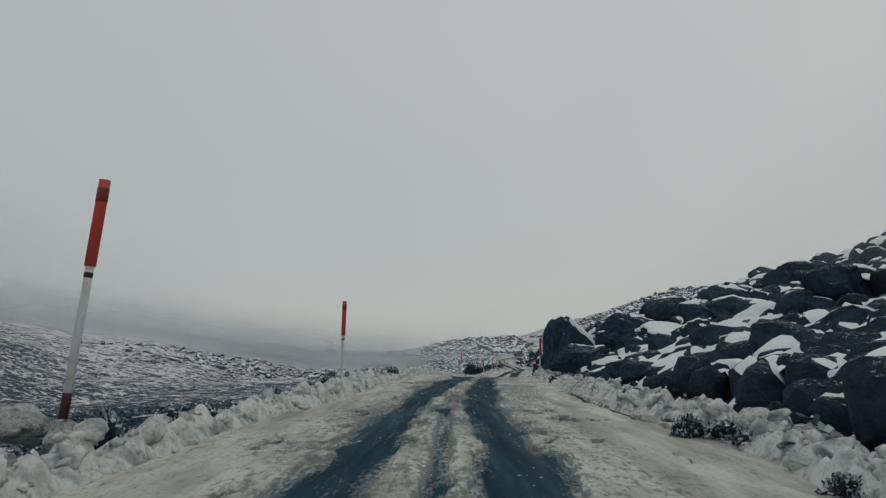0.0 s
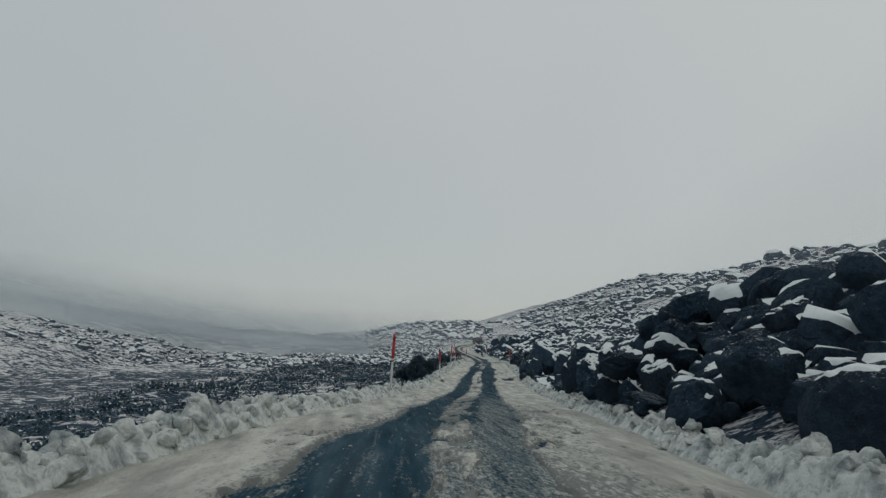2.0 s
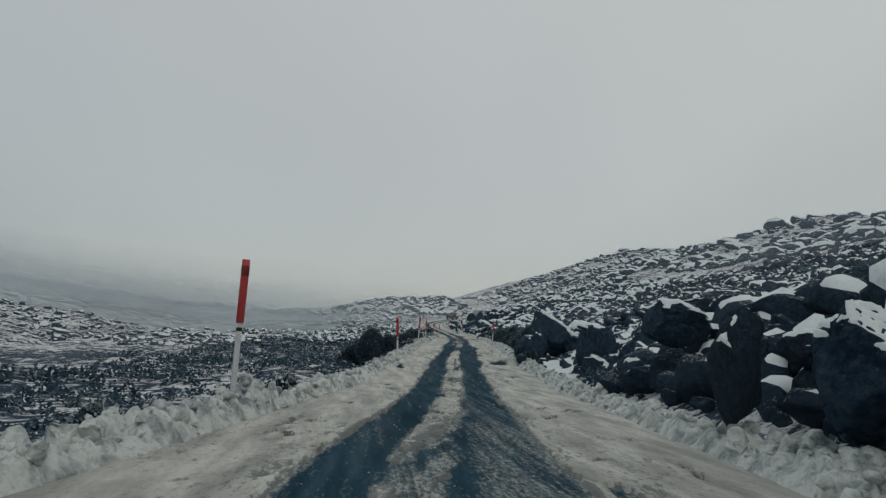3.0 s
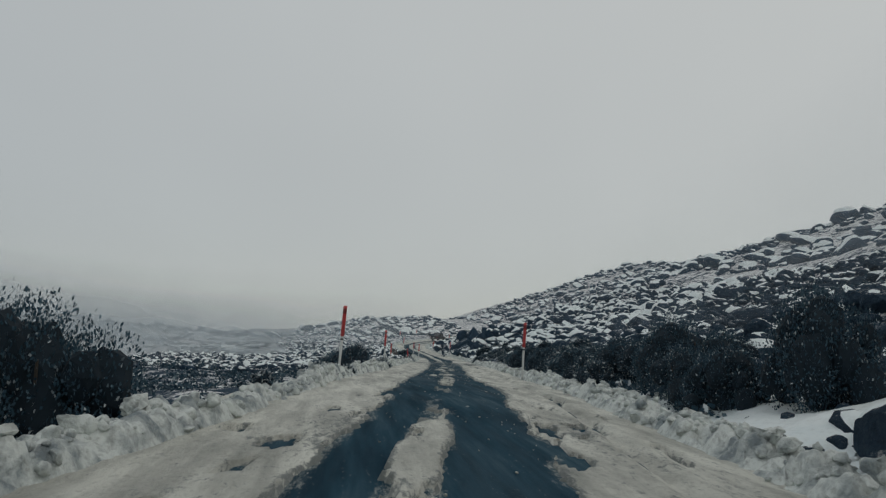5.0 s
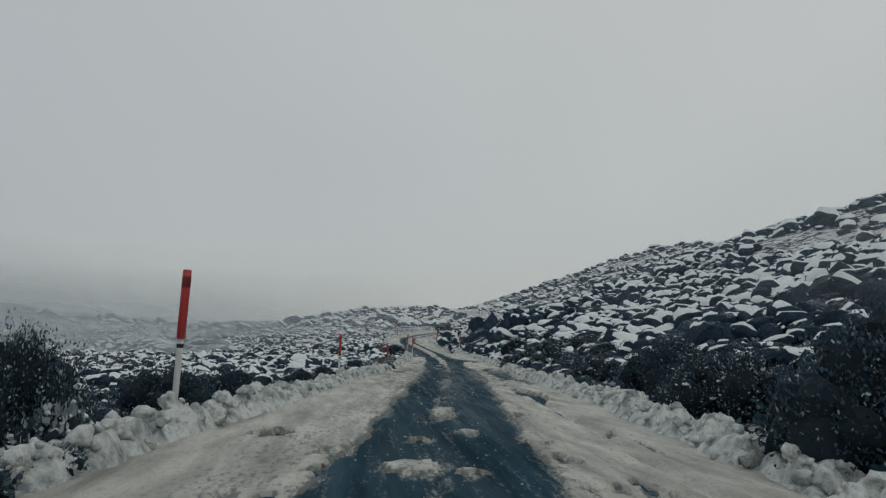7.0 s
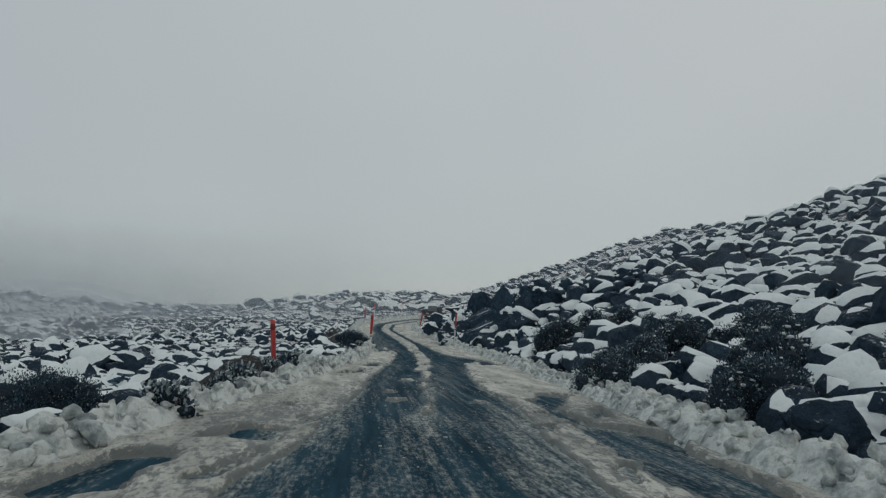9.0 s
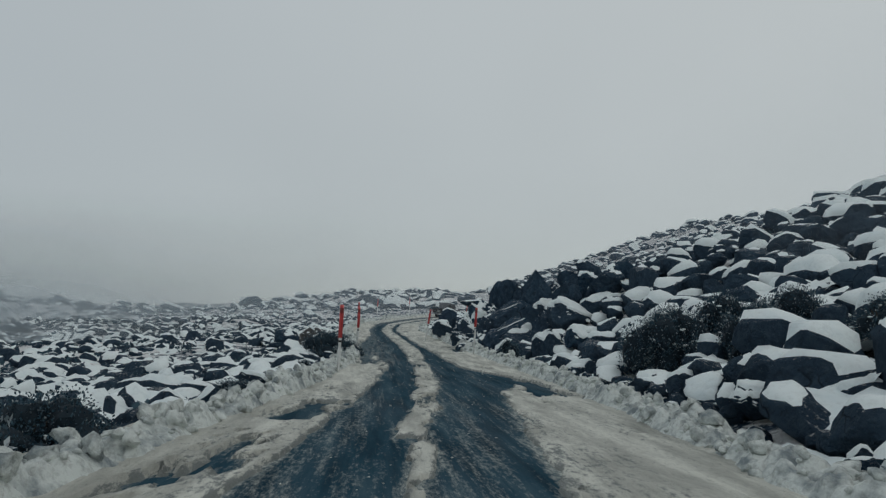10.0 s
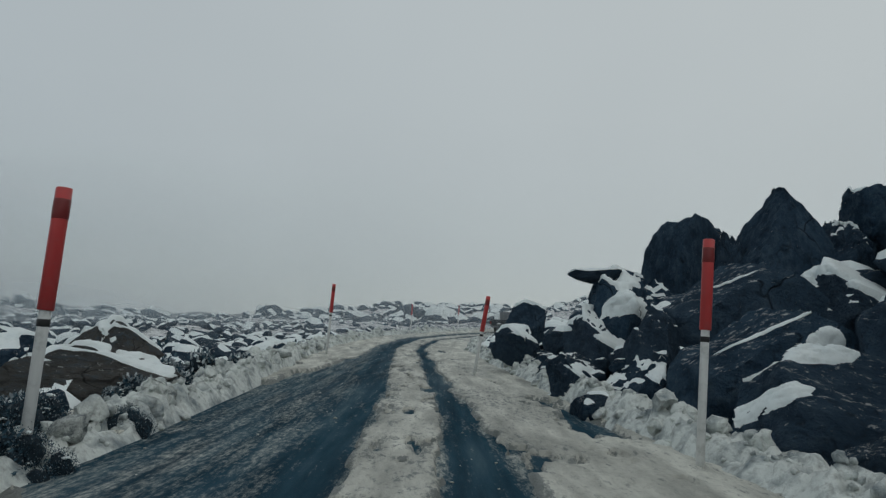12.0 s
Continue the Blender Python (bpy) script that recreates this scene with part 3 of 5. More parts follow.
def snow_on(v, f, seed, lift=0.07, least=0.62):
    """The snow lying on the upper faces of a shape: a rounded sheet that dips under the rock along its edge."""
    tri = v[f]
    n = np.cross(tri[:, 1] - tri[:, 0], tri[:, 2] - tri[:, 0])
    vn = np.zeros_like(v)
    for k in range(3):
        np.add.at(vn, f[:, k], n)
    vn /= np.linalg.norm(vn, axis=1, keepdims=True) + 1e-9
    s = vn[:, 2] - least + 0.2 * fractal(v[:, 0] * 0.9 + seed, v[:, 1] * 0.9 + 0.5 * v[:, 2], 1.0, 3) - 0.6 * (v[:, 2] < -0.3)
    if s.max() < 0.1:
        s = s + 0.1 - s.max()
    h = np.clip(s * 0.55, -0.07, lift)
    keep = (h[f] > 0).any(1)
    used, inverse = np.unique(f[keep], return_inverse=True)
    p = v[used] + np.stack([vn[used, 0] * 0.5, vn[used, 1] * 0.5, np.full(len(used), 0.9)], 1) * h[used][:, None]
    return p, inverse.reshape(-1, 3)


def boulder_meshes(seed, level, planes, rough, mat=ROCK, taper=0.0, carve=()):
    v, f = boulder_shape(seed, level, planes, rough, taper, carve)
    rock_mesh = mesh_from("boulder", v, f, mat)
    rock_mesh.set_sharp_from_angle(angle=radians(26))
    return [rock_mesh] + [mesh_from("snow_cap", *snow_on(v, f, seed % 100, lift, least), SNOW) for lift, least in ((0.05, 0.84), (0.08, 0.66), (0.12, 0.42))]


NEAR = [boulder_meshes(100 + k, 4, 8 + k % 5, 0.045) for k in range(16)]
SMALL = [boulder_meshes(160 + k, 3, 8 + k % 4, 0.045) for k in range(12)]
GRAND = [boulder_meshes(500 + k, 5, 9 + k % 4, 0.045, ROCK, 0.35 if k in (6, 7) else 0.1 if k > 4 else 0.0) for k in range(10)] + [boulder_meshes(531, 5, 7, 0.04, BROWN_ROCK)]
GRAND += [  # a wedge with a snowy roof, a rounded tower, a slab with a rising ledge, a block with a sloping top, a peak
    boulder_meshes(541, 5, 2, 0.035, carve=((0.62, -0.15, 0.78, 0.3), (-0.9, -0.1, 0.35, 0.72), (0, -1, 0.12, 0.66))),
    boulder_meshes(542, 5, 1, 0.022, carve=((-0.95, -0.3, 0.1, 0.78), (0.1, -0.97, 0.2, 0.74), (0, 0, 1, 0.9))),
    boulder_meshes(543, 5, 0, 0.03, carve=((-0.46, -0.1, 0.88, 0.42), (0.6, 0, 0.8, 0.62), (0, -1, 0.22, 0.62), (0.95, 0, 0.3, 0.85))),
    boulder_meshes(544, 5, 2, 0.035, carve=((0.1, -0.55, 0.83, 0.42), (0, -1, 0.0, 0.72), (-0.9, -0.2, 0.3, 0.75))),
    boulder_meshes(545, 5, 0, 0.04, carve=((-0.8, -0.1, 0.6, 0.42), (0.78, 0, 0.62, 0.4), (0, -0.85, 0.5, 0.5)))]

boulder_total = 0


def boulder(x, y, z, size, turn, kind=None, tilt=(0, 0), snow=1):
    """size: half widths along x, y, z; snow: 0 none, 1 a little, 2 some, 3 much."""
    global boulder_total
    meshes = SMALL[boulder_total % 12] if max(size) < 0.45 and (kind is None or kind < 100) else NEAR[boulder_total % len(NEAR)] if kind is None else GRAND[kind - 100] if kind >= 100 else NEAR[kind]
    boulder_total += 1
    ob = new("boulder", meshes[0])
    ob.matrix_world = pose(x, y, z, tilt[0], tilt[1], turn) @ Matrix.Diagonal((*size, 1))
    words = ("bare dark dolerite boulder", "dark dolerite boulder with a streak of snow", "dark dolerite boulder with snow on its top", "dark dolerite boulder under a thick snow cap")[snow]
    tagged(ob, f"{'large' if max(size) > 1.1 else 'angular'} {words}", "boulder", "boulders beside the road")
    if snow:
        tagged(piece("snow_cap", meshes[snow], ob, "white snow cap"), kind="stuff")
    return ob


# the large blocks that stand out beside the road: place of the middle, half sizes, turn, shape, snow
BIG = [
    (6.45, 41.3, 2.25, (1.2, 1.35, 2.05), 0, 112, 0), (7.05, 38.5, 2.45, (1.45, 1.4, 2.25), 0, 111, 2), (9.6, 42.8, 3.9, (1.0, 1.0, 0.85), 75, 101, 1), (9.2, 40.6, 2.5, (1.7, 1.6, 1.5), 30, 100, 2),
    (6.75, 33.9, 1.25, (1.75, 1.5, 1.2), 130, 102, 1), (8.9, 35.2, 2.9, (1.7, 1.5, 1.35), 20, 103, 1), (9.3, 31.4, 2.75, (1.5, 1.2, 0.8), 0, 114, 3), (10.8, 36.5, 4.3, (1.3, 1.2, 1.1), 150, 105, 1),
    (12.5, 24.0, 4.3, (0.95, 0.9, 0.75), 110, 2, 0), (11.7, 29.2, 3.6, (1.6, 1.2, 0.85), 200, 4, 1), (8.0, 20.8, 1.6, (0.95, 0.9, 0.95), 40, 7, 2), (6.0, 18.6, 1.0, (0.85, 0.7, 0.6), 10, 8, 1),
    (8.7, 25.7, 2.6, (0.75, 0.8, 0.75), 300, 9, 1), (7.6, 13.4, 1.0, (0.85, 0.9, 0.8), 60, 10, 2), (9.8, 18.6, 2.5, (1.1, 1.0, 0.7), 150, 11, 2), (7.4, 30.6, 1.3, (0.95, 1.0, 0.85), 140, 3, 1),
    (6.6, 28.5, 1.2, (0.9, 1.0, 0.75), 15, 13, 1), (11.5, 33.5, 3.9, (1.3, 1.2, 0.9), 220, 14, 1), (-12, 404, 7.2, (4.6, 4.0, 2.6), 30, 6, 1), (13.5, 35.5, 4.8, (1.4, 1.3, 1.0), 100, 15, 1),
    (7.0, 46.5, 1.25, (0.85, 0.8, 0.8), 30, 112, 1), (7.5, 49.8, 1.9, (0.7, 0.65, 0.6), 100, 5, 1), (8.2, 52.8, 1.5, (0.62, 0.6, 0.6), 260, 104, 1), (9.9, 53.2, 2.9, (0.7, 0.65, 0.6), 40, 101, 1),
    (7.2, 52.0, 1.0, (0.65, 0.7, 0.7), 110, 8, 1), (10.2, 50.4, 2.9, (0.85, 0.8, 0.7), 10, 14, 1), (11.2, 60.6, 2.9, (0.95, 0.9, 0.65), 15, 4, 1), (11.0, 64.0, 2.3, (0.8, 0.8, 0.55), 200, 6, 2),
    (13.0, 85.4, 0.55, (1.0, 0.95, 1.6), 10, 105, 0), (14.5, 84.9, 1.0, (0.9, 0.8, 0.8), 40, 101, 1), (12.2, 83.9, 0.0, (0.55, 0.6, 0.55), 80, 7, 1), (13.9, 83.2, 0.5, (0.7, 0.7, 0.6), 120, 2, 2), (14.1, 90.4, 1.35, (1.1, 1.0, 0.7), 20, 103, 3), (14.4, 90.6, 0.1, (0.8, 0.75, 0.8), 60, 9, 1), (8.19, 65.5, 1.15, (0.39, 0.36, 0.80), 20, 5, 1), (8.56, 63.2, 1.26, (0.81, 0.75, 0.78), 10, 114, 2), (8.28, 61.3, 0.84, (0.67, 0.63, 0.68), 50, 103, 0),
    (8.24, 61.1, 1.9, (0.27, 0.25, 0.39), 0, 4, 2), (8.02, 58.5, 1.81, (0.89, 0.83, 0.55), 20, 104, 1), (7.70, 58.7, 1.00, (0.52, 0.48, 0.50), 40, 9, 1), (7.87, 57.1, 0.96, (0.41, 0.38, 0.58), 0, 111, 2),
    (7.78, 56.0, 1.67, (0.27, 0.25, 0.36), 20, 15, 2), (8.01, 55.6, 1.40, (0.56, 0.52, 0.53), 30, 100, 2), (8.41, 56.6, 2.23, (0.64, 0.60, 0.40), 70, 8, 3), (9.79, 58.5, 3.20, (0.70, 0.65, 0.47), 30, 103, 0),
    (8.99, 56.1, 3.31, (0.64, 0.59, 0.47), 20, 101, 0), (9.75, 60.6, 2.91, (0.60, 0.56, 0.61), 60, 105, 0), (9.50, 59.1, 2.70, (0.44, 0.41, 0.59), 100, 12, 0), (8.76, 56.2, 2.03, (0.53, 0.49, 0.31), 0, 13, 3),
    (14.6, 79.5, 2.35, (0.9, 0.85, 0.75), 40, 3, 1), (7.88, 58.5, 0.49, (0.34, 0.32, 0.18), 80, 2, 0), (7.15, 54.5, 0.76, (0.26, 0.24, 0.19), 10, 6, 1), (7.38, 54.9, 0.93, (0.63, 0.59, 0.22), 40, 102, 0),
    (10.81, 73.2, 1.85, (0.89, 0.83, 0.64), 80, 1, 2), (7.87, 57.9, 0.84, (0.30, 0.28, 0.49), 200, 14, 0), (9.79, 58.1, 2.65, (0.64, 0.60, 0.38), 140, 4, 1),
    (9.82, 66.3, 1.35, (0.46, 0.43, 0.38), 30, 10, 1),
    (9.2, 57.1, 2.35, (0.8, 0.8, 0.8), 100, 9, 0), (9.9, 59.6, 2.1, (0.9, 0.9, 0.75), 30, 12, 1), (13.55, 96.0, 1.75, (1.45, 1.2, 1.35), 0, 111, 2), (12.4, 95.4, 0.45, (1.4, 1.0, 1.1), 70, 105, 1), (14.2, 96.6, 0.7, (1.2, 1.0, 0.9), 160, 103, 1), (11.3, 92.9, -0.15, (0.36, 0.4, 0.35), 100, 4, 0), (12.0, 91.3, -0.3, (0.34, 0.38, 0.38), 30, 7, 1),
    (25.3, 208.8, 0.75, (1.9, 1.05, 1.95), 0, 113, 0), (25.6, 210.8, 1.85, (1.9, 1.1, 2.0), 0, 113, 0), (23.9, 210.6, 0.8, (0.95, 0.9, 1.2), 80, 103, 1), (27.45, 212.6, 3.85, (1.35, 1.1, 2.05), 0, 115, 0), (25.6, 213.9, 2.6, (1.25, 1.1, 2.05), 10, 112, 0), (23.9, 213.4, 1.5, (1.3, 1.1, 1.7), 130, 100, 1), (26.4, 213.0, 2.7, (1.0, 0.9, 1.7), 200, 101, 0), (28.6, 212.4, 3.4, (1.1, 0.9, 1.3), 60, 104, 1),
    (23.2, 212.6, 0.9, (1.0, 1.1, 1.3), 25, 114, 2), (23.15, 209.9, 0.15, (0.75, 0.8, 0.95), 250, 109, 1), (23.2, 213.4, 2.85, (0.72, 0.6, 0.2), 10, 5, 3), (22.4, 211.2, 0.2, (0.7, 0.7, 0.7), 40, 102, 1), (29.6, 212.2, 4.25, (1.2, 1.0, 1.3), 300, 105, 1),
    (27.8, 210.6, 2.2, (1.3, 1.0, 1.1), 30, 114, 3), (25.4, 206.7, 0.05, (1.95, 1.15, 1.35), 0, 114, 0), (27.3, 207.6, 1.2, (1.4, 1.2, 1.3), 20, 114, 0), (26.7, 214.4, 3.6, (0.5, 0.5, 0.75), 80, 107, 0), (25.4, 201.6, 0.1, (0.85, 0.85, 0.95), 8, 112, 3),
    (27.4, 204.6, 2.0, (1.5, 1.3, 1.1), 40, 114, 3), (27.7, 206.4, 3.3, (0.9, 0.9, 1.0), 200, 106, 1), (30.0, 206.0, 4.1, (1.25, 1.1, 1.0), 20, 104, 1), (26.6, 200.4, 0.7, (0.75, 0.7, 0.7), 80, 12, 3), (26.3, 203.3, 0.5, (0.8, 0.75, 0.75), 20, 7, 1),
    (24.0, 203.9, -0.1, (0.7, 0.7, 0.5), 200, 109, 0), (29.6, 208.6, 4.0, (1.1, 1.0, 0.95), 70, 1, 2), (31.6, 207.6, 4.8, (1.0, 1.0, 0.8), 140, 12, 1), (30.4, 211.2, 5.1, (0.9, 0.9, 0.85), 200, 15, 1), (29.2, 205.2, 2.6, (1.1, 0.9, 0.8), 10, 5, 3), (31.4, 204.4, 3.4, (0.9, 0.9, 0.7), 60, 9, 3),
    (21.9, 217.8, 1.1, (0.6, 0.8, 0.7), 40, 1, 2), (22.6, 220.5, 1.8, (0.9, 1.0, 1.0), 10, 14, 2), (14.2, 206.9, -0.1, (1.45, 0.8, 0.58), 8, 110, 2), (12.0, 208.6, 0.1, (0.9, 0.8, 0.5), 80, 12, 2), (12.9, 170.7, -0.68, (1.15, 0.8, 0.62), 10, 110, 0), (13.3, 209.6, 0.05, (1.0, 0.9, 0.85), 60, 110, 2),
    (22.7, 169.8, 0.0, (0.5, 0.55, 0.45), 40, 3, 2), (22.5, 166.9, -0.05, (0.6, 0.6, 0.5), 90, 6, 1), (23.0, 178.8, 0.0, (0.42, 0.45, 0.36), 200, 13, 3),
]
pile = random.Random(4)
for n in range(34):  # broken rock that spills from the heap's end
    x, y = pile.uniform(22.0, 23.6), pile.uniform(208.2, 219)
    size = pile.uniform(0.16, 0.4)
    BIG.append((x, y, float(ground(x, y)) + pile.uniform(0.1, 0.55) * (x - 21.5), (size, size * pile.uniform(0.8, 1.2), size * pile.uniform(0.7, 1.1)), 37 * n, n % 16, pile.choice((0, 1, 1, 2))))
HEAP, HIGH = [], []
for x, y, z, size, turn, kind, snow in BIG:
    ob = boulder(x, y, z, size, turn, kind, snow=snow)
    HIGH.append(([tuple(p) for p in np.array([tuple(p.co) for p in ob.data.vertices]) @ np.array(ob.matrix_world.to_3x3()).T + np.array(ob.matrix_world.translation)]))
    if 200 < y < 216 and x > 21:
        HEAP.append(([tuple(ob.matrix_world @ p.co) for p in ob.data.vertices], [tuple(p.vertices) for p in ob.data.polygons]))


INTO = Vector((0.15, 1, -0.55)).normalized()


def snow_on_heap(x, y, z, wide, high, seed, thick=0.1, lean=0.0):
    """A pad of snow caught on the sloping faces of the rock heap; lean tilts its long axis."""
    trees = [BVHTree.FromPolygons(*m) for m in HEAP]
    cols, lines = 46, 30
    spots, keep = [], []
    for j in range(lines):
        for i in range(cols):
            u, w = 2 * i / (cols - 1) - 1, 2 * j / (lines - 1) - 1
            start = Vector((x + 0.5 * wide * u, y, z + 0.5 * high * w + lean * 0.5 * wide * u)) - 1.6 * INTO
            hits = [h for h in (tree.ray_cast(start, INTO) for tree in trees) if h[0] is not None]
            amount = 1 - u * u - w * w + 0.45 * float(fractal(np.array(u * 1.4 + seed), np.array(w * 1.4), 1.0, 3))
            if not hits:
                spots.append((0, 0, 0))
                keep.append(None)
                continue
            at, normal = min(hits, key=lambda h: h[3])[:2]
            spots.append(tuple(at + (normal + Vector((0, -0.2, 0.5))) * (max(-0.03, min(amount * 0.3, 1.0) * thick))))
            keep.append(at.y if amount > -0.12 else None)
    faces, step = [], 2.2 * max(wide / cols, high / lines) + 0.03
    for j in range(lines - 1):
        for i in range(cols - 1):
            q = [j * cols + i, j * cols + i + 1, (j + 1) * cols + i + 1, (j + 1) * cols + i]
            deep = [keep[k] for k in q]
            if None not in deep and max(deep) - min(deep) < step:
                faces.append(q)
    used = sorted({k for q in faces for k in q})
    at = {k: n for n, k in enumerate(used)}
    tagged(new("snow_patch", mesh_from("snow_patch", [spots[k] for k in used], [[at[k] for k in q] for q in faces], SNOW)),
           "smooth white patch of snow caught on dark rock", "snow patch", "snow patches on the rock heap", kind="stuff")


for n, (x, y, z, wide, high, thick, lean) in enumerate([
        (24.95, 206.9, 1.3, 1.5, 0.75, 0.17, 0.12), (23.95, 206.2, 0.6, 1.3, 0.5, 0.14, 0.15), (23.55, 212.0, 2.4, 1.15, 0.75, 0.15, 0.1), (25.7, 207.3, 1.75, 0.7, 0.8, 0.12, 0.3), (25.15, 207.9, 2.0, 2.3, 0.1, 0.06, 0.5),
        (25.2, 209.9, 3.0, 1.1, 0.08, 0.07, 0.4), (27.6, 209.9, 3.1, 1.3, 0.4, 0.12, -0.1), (24.0, 211.3, 1.9, 0.45, 0.35, 0.1, 0.2)]):
    snow_on_heap(x, y, z, wide, high, 3.3 * n, thick, lean)

rs = np.random.RandomState(11)
cells = {}


def claim(x, y, r, close):
    """Whether there is room for a stone here; if so it is noted."""
    cx, cy = int(x // 3), int(y // 3)
    for i in (-1, 0, 1):
        for j in (-1, 0, 1):
            for a, b, c in cells.get((cx + i, cy + j), ()):
                if (x - a) ** 2 + (y - b) ** 2 < (close * (r + c)) ** 2:
                    return False
    cells.setdefault((cx, cy), []).append((x, y, r))
    return True


for x, y, _, s, *_ in BIG:
    claim(x, y, 0.8 * max(s[0], s[1]), 0)
BUSHES = [  # place, half widths, height, snow on it
    (12.0, 94.0, 0.9, 0.8, 1.2, 0), (3.65, 102.7, 1.75, 1.8, 2.8, 0), (23.3, 200.6, 0.75, 0.75, 1.2, 0), (2.2, 105.0, 1.4, 1.5, 1.9, 0), (7.2, 130.3, 1.9, 2.0, 2.1, 0), (7.6, 127.2, 1.5, 1.7, 1.9, 0), (6.3, 133.0, 1.6, 1.6, 1.9, 0), (7.6, 135.6, 1.25, 1.15, 2.45, 1), (6.1, 139.8, 1.3, 1.4, 1.7, 0),
    (7.2, 143.4, 1.8, 1.7, 1.75, 0), (7.9, 147.6, 1.3, 1.5, 1.6, 0), (9.0, 158.0, 1.3, 1.2, 1.2, 0), (11.4, 164.4, 0.95, 0.95, 1.25, 0), (9.6, 165.0, 1.2, 1.0, 1.0, 1), (14.8, 201.6, 1.65, 1.4, 1.5, 0), (4.7, 19.2, 0.45, 0.5, 0.55, 1), (16.15, 202.3, 0.5, 0.5, 0.6, 1), (15.6, 203.4, 0.6, 0.6, 0.75, 1), (16.1, 204.2, 0.5, 0.45, 0.55, 1), (16.3, 201.0, 0.4, 0.45, 0.45, 1),
    (14.6, 106.5, 1.2, 1.5, 1.5, 0), (15.6, 108.5, 1.6, 1.6, 2.0, 0), (16.5, 112.0, 1.5, 1.6, 1.7, 1), (15.5, 115.2, 1.2, 1.2, 1.3, 1), (17.5, 117.5, 1.6, 1.5, 1.6, 0), (16.6, 122.5, 1.3, 1.4, 1.3, 1), (18.5, 124.5, 1.4, 1.3, 1.5, 1),
    (17.5, 129.0, 1.3, 1.4, 1.4, 0), (17.8, 133.2, 1.4, 1.5, 1.8, 0), (19.4, 135.0, 1.6, 1.5, 1.9, 0), (18.6, 138.0, 1.4, 1.4, 1.6, 1), (20.6, 131.5, 1.5, 1.4, 1.7, 1), (19.5, 143.0, 1.5, 1.4, 1.5, 0), (21.3, 146.0, 1.4, 1.4, 1.4, 1),
    (20.5, 151.0, 1.2, 1.3, 1.2, 1), (15.2, 102.9, 1.35, 1.3, 2.2, 0), (14.4, 104.6, 1.0, 1.0, 1.4, 0), (17.0, 101.0, 1.3, 1.3, 1.7, 1),
    (24.8, 186.2, 1.45, 1.5, 2.0, 1), (26.6, 186.6, 1.5, 1.4, 2.0, 1), (22.7, 171.4, 1.1, 1.1, 1.4, 1), (24.2, 172.4, 1.3, 1.3, 1.5, 1), (25.4, 175.4, 1.5, 1.4, 1.6, 1), (13.4, 176.6, 1.3, 1.0, 0.95, 0), (21.5, 164.4, 1.0, 1.1, 1.2, 1), (23.0, 166.6, 1.2, 1.2, 1.4, 1), (22.4, 161.4, 1.1, 1.1, 1.2, 1), (21.2, 157.6, 1.0, 1.1, 1.1, 1), (23.6, 158.8, 1.3, 1.2, 1.3, 1), (15.6, 117.2, 1.0, 1.2, 1.5, 0), (16.4, 119.4, 1.4, 1.3, 1.5, 1), (15.15, 113.4, 0.9, 1.0, 1.1, 1), (16.4, 121.2, 1.0, 1.1, 1.2, 1), (16.2, 114.2, 1.3, 1.2, 1.5, 0), (17.9, 121.0, 1.5, 1.4, 1.5, 1), (17.0, 126.2, 1.1, 1.2, 1.6, 0), (18.6, 128.0, 1.4, 1.3, 1.5, 1), (18.2, 111.5, 1.4, 1.3, 1.4, 1), (19.2, 117.0, 1.5, 1.4, 1.4, 1), (14.2, 183.6, 0.8, 0.9, 0.6, 1), (26.2, 184.2, 1.1, 1.2, 1.6, 1), (27.4, 184.6, 1.3, 1.3, 1.6, 1), (27.8, 187.6, 1.2, 1.2, 1.5, 1), (27.0, 181.0, 1.1, 1.1, 1.2, 1), (25.9, 171.5, 1.6, 1.5, 1.5, 1), (27.6, 174.0, 1.5, 1.4, 1.4, 1), (21.4, 170.3, 0.9, 1.2, 1.3, 1), (24.0, 174.5, 1.2, 1.3, 1.2, 1),
    (22.6, 173.2, 0.9, 1.0, 1.1, 1), (13.1, 177.8, 0.9, 1.0, 0.75, 1), (12.2, 176.0, 0.9, 0.9, 0.7, 1), (12.0, 179.6, 1.0, 0.9, 0.8, 1), (11.2, 173.0, 0.9, 0.9, 0.6, 1), (24.4, 164.5, 1.3, 1.2, 1.1, 1), (26.2, 193.5, 1.0, 1.0, 1.0, 1), (25.0, 195.0, 0.8, 0.8, 0.9, 1), (26.6, 203.9, 0.6, 0.6, 0.9, 1),
]
for x, y, rx, ry, *_ in BUSHES:
    claim(x, y, 1.1 * rx, 0)
STONES = []


def strew(count, d0, d1, y0, y1, least, most, close=0.56, lean=1.3):
    """Stones of one range of sizes over a stretch of the slope; d0 to d1 is the distance from the road, negative to its left."""
    for _ in range(count):
        y, d, size = rs.uniform(y0, y1), d0 + (d1 - d0) * rs.rand() ** lean, rs.uniform(least, most)
        x = float(at_road(d, y))
        if abs(d) - size > (4.5 if y < 76 and d > 0 else 3.9) and claim(x, y, size, close):
            STONES.append((abs(d), d, x, y, size))


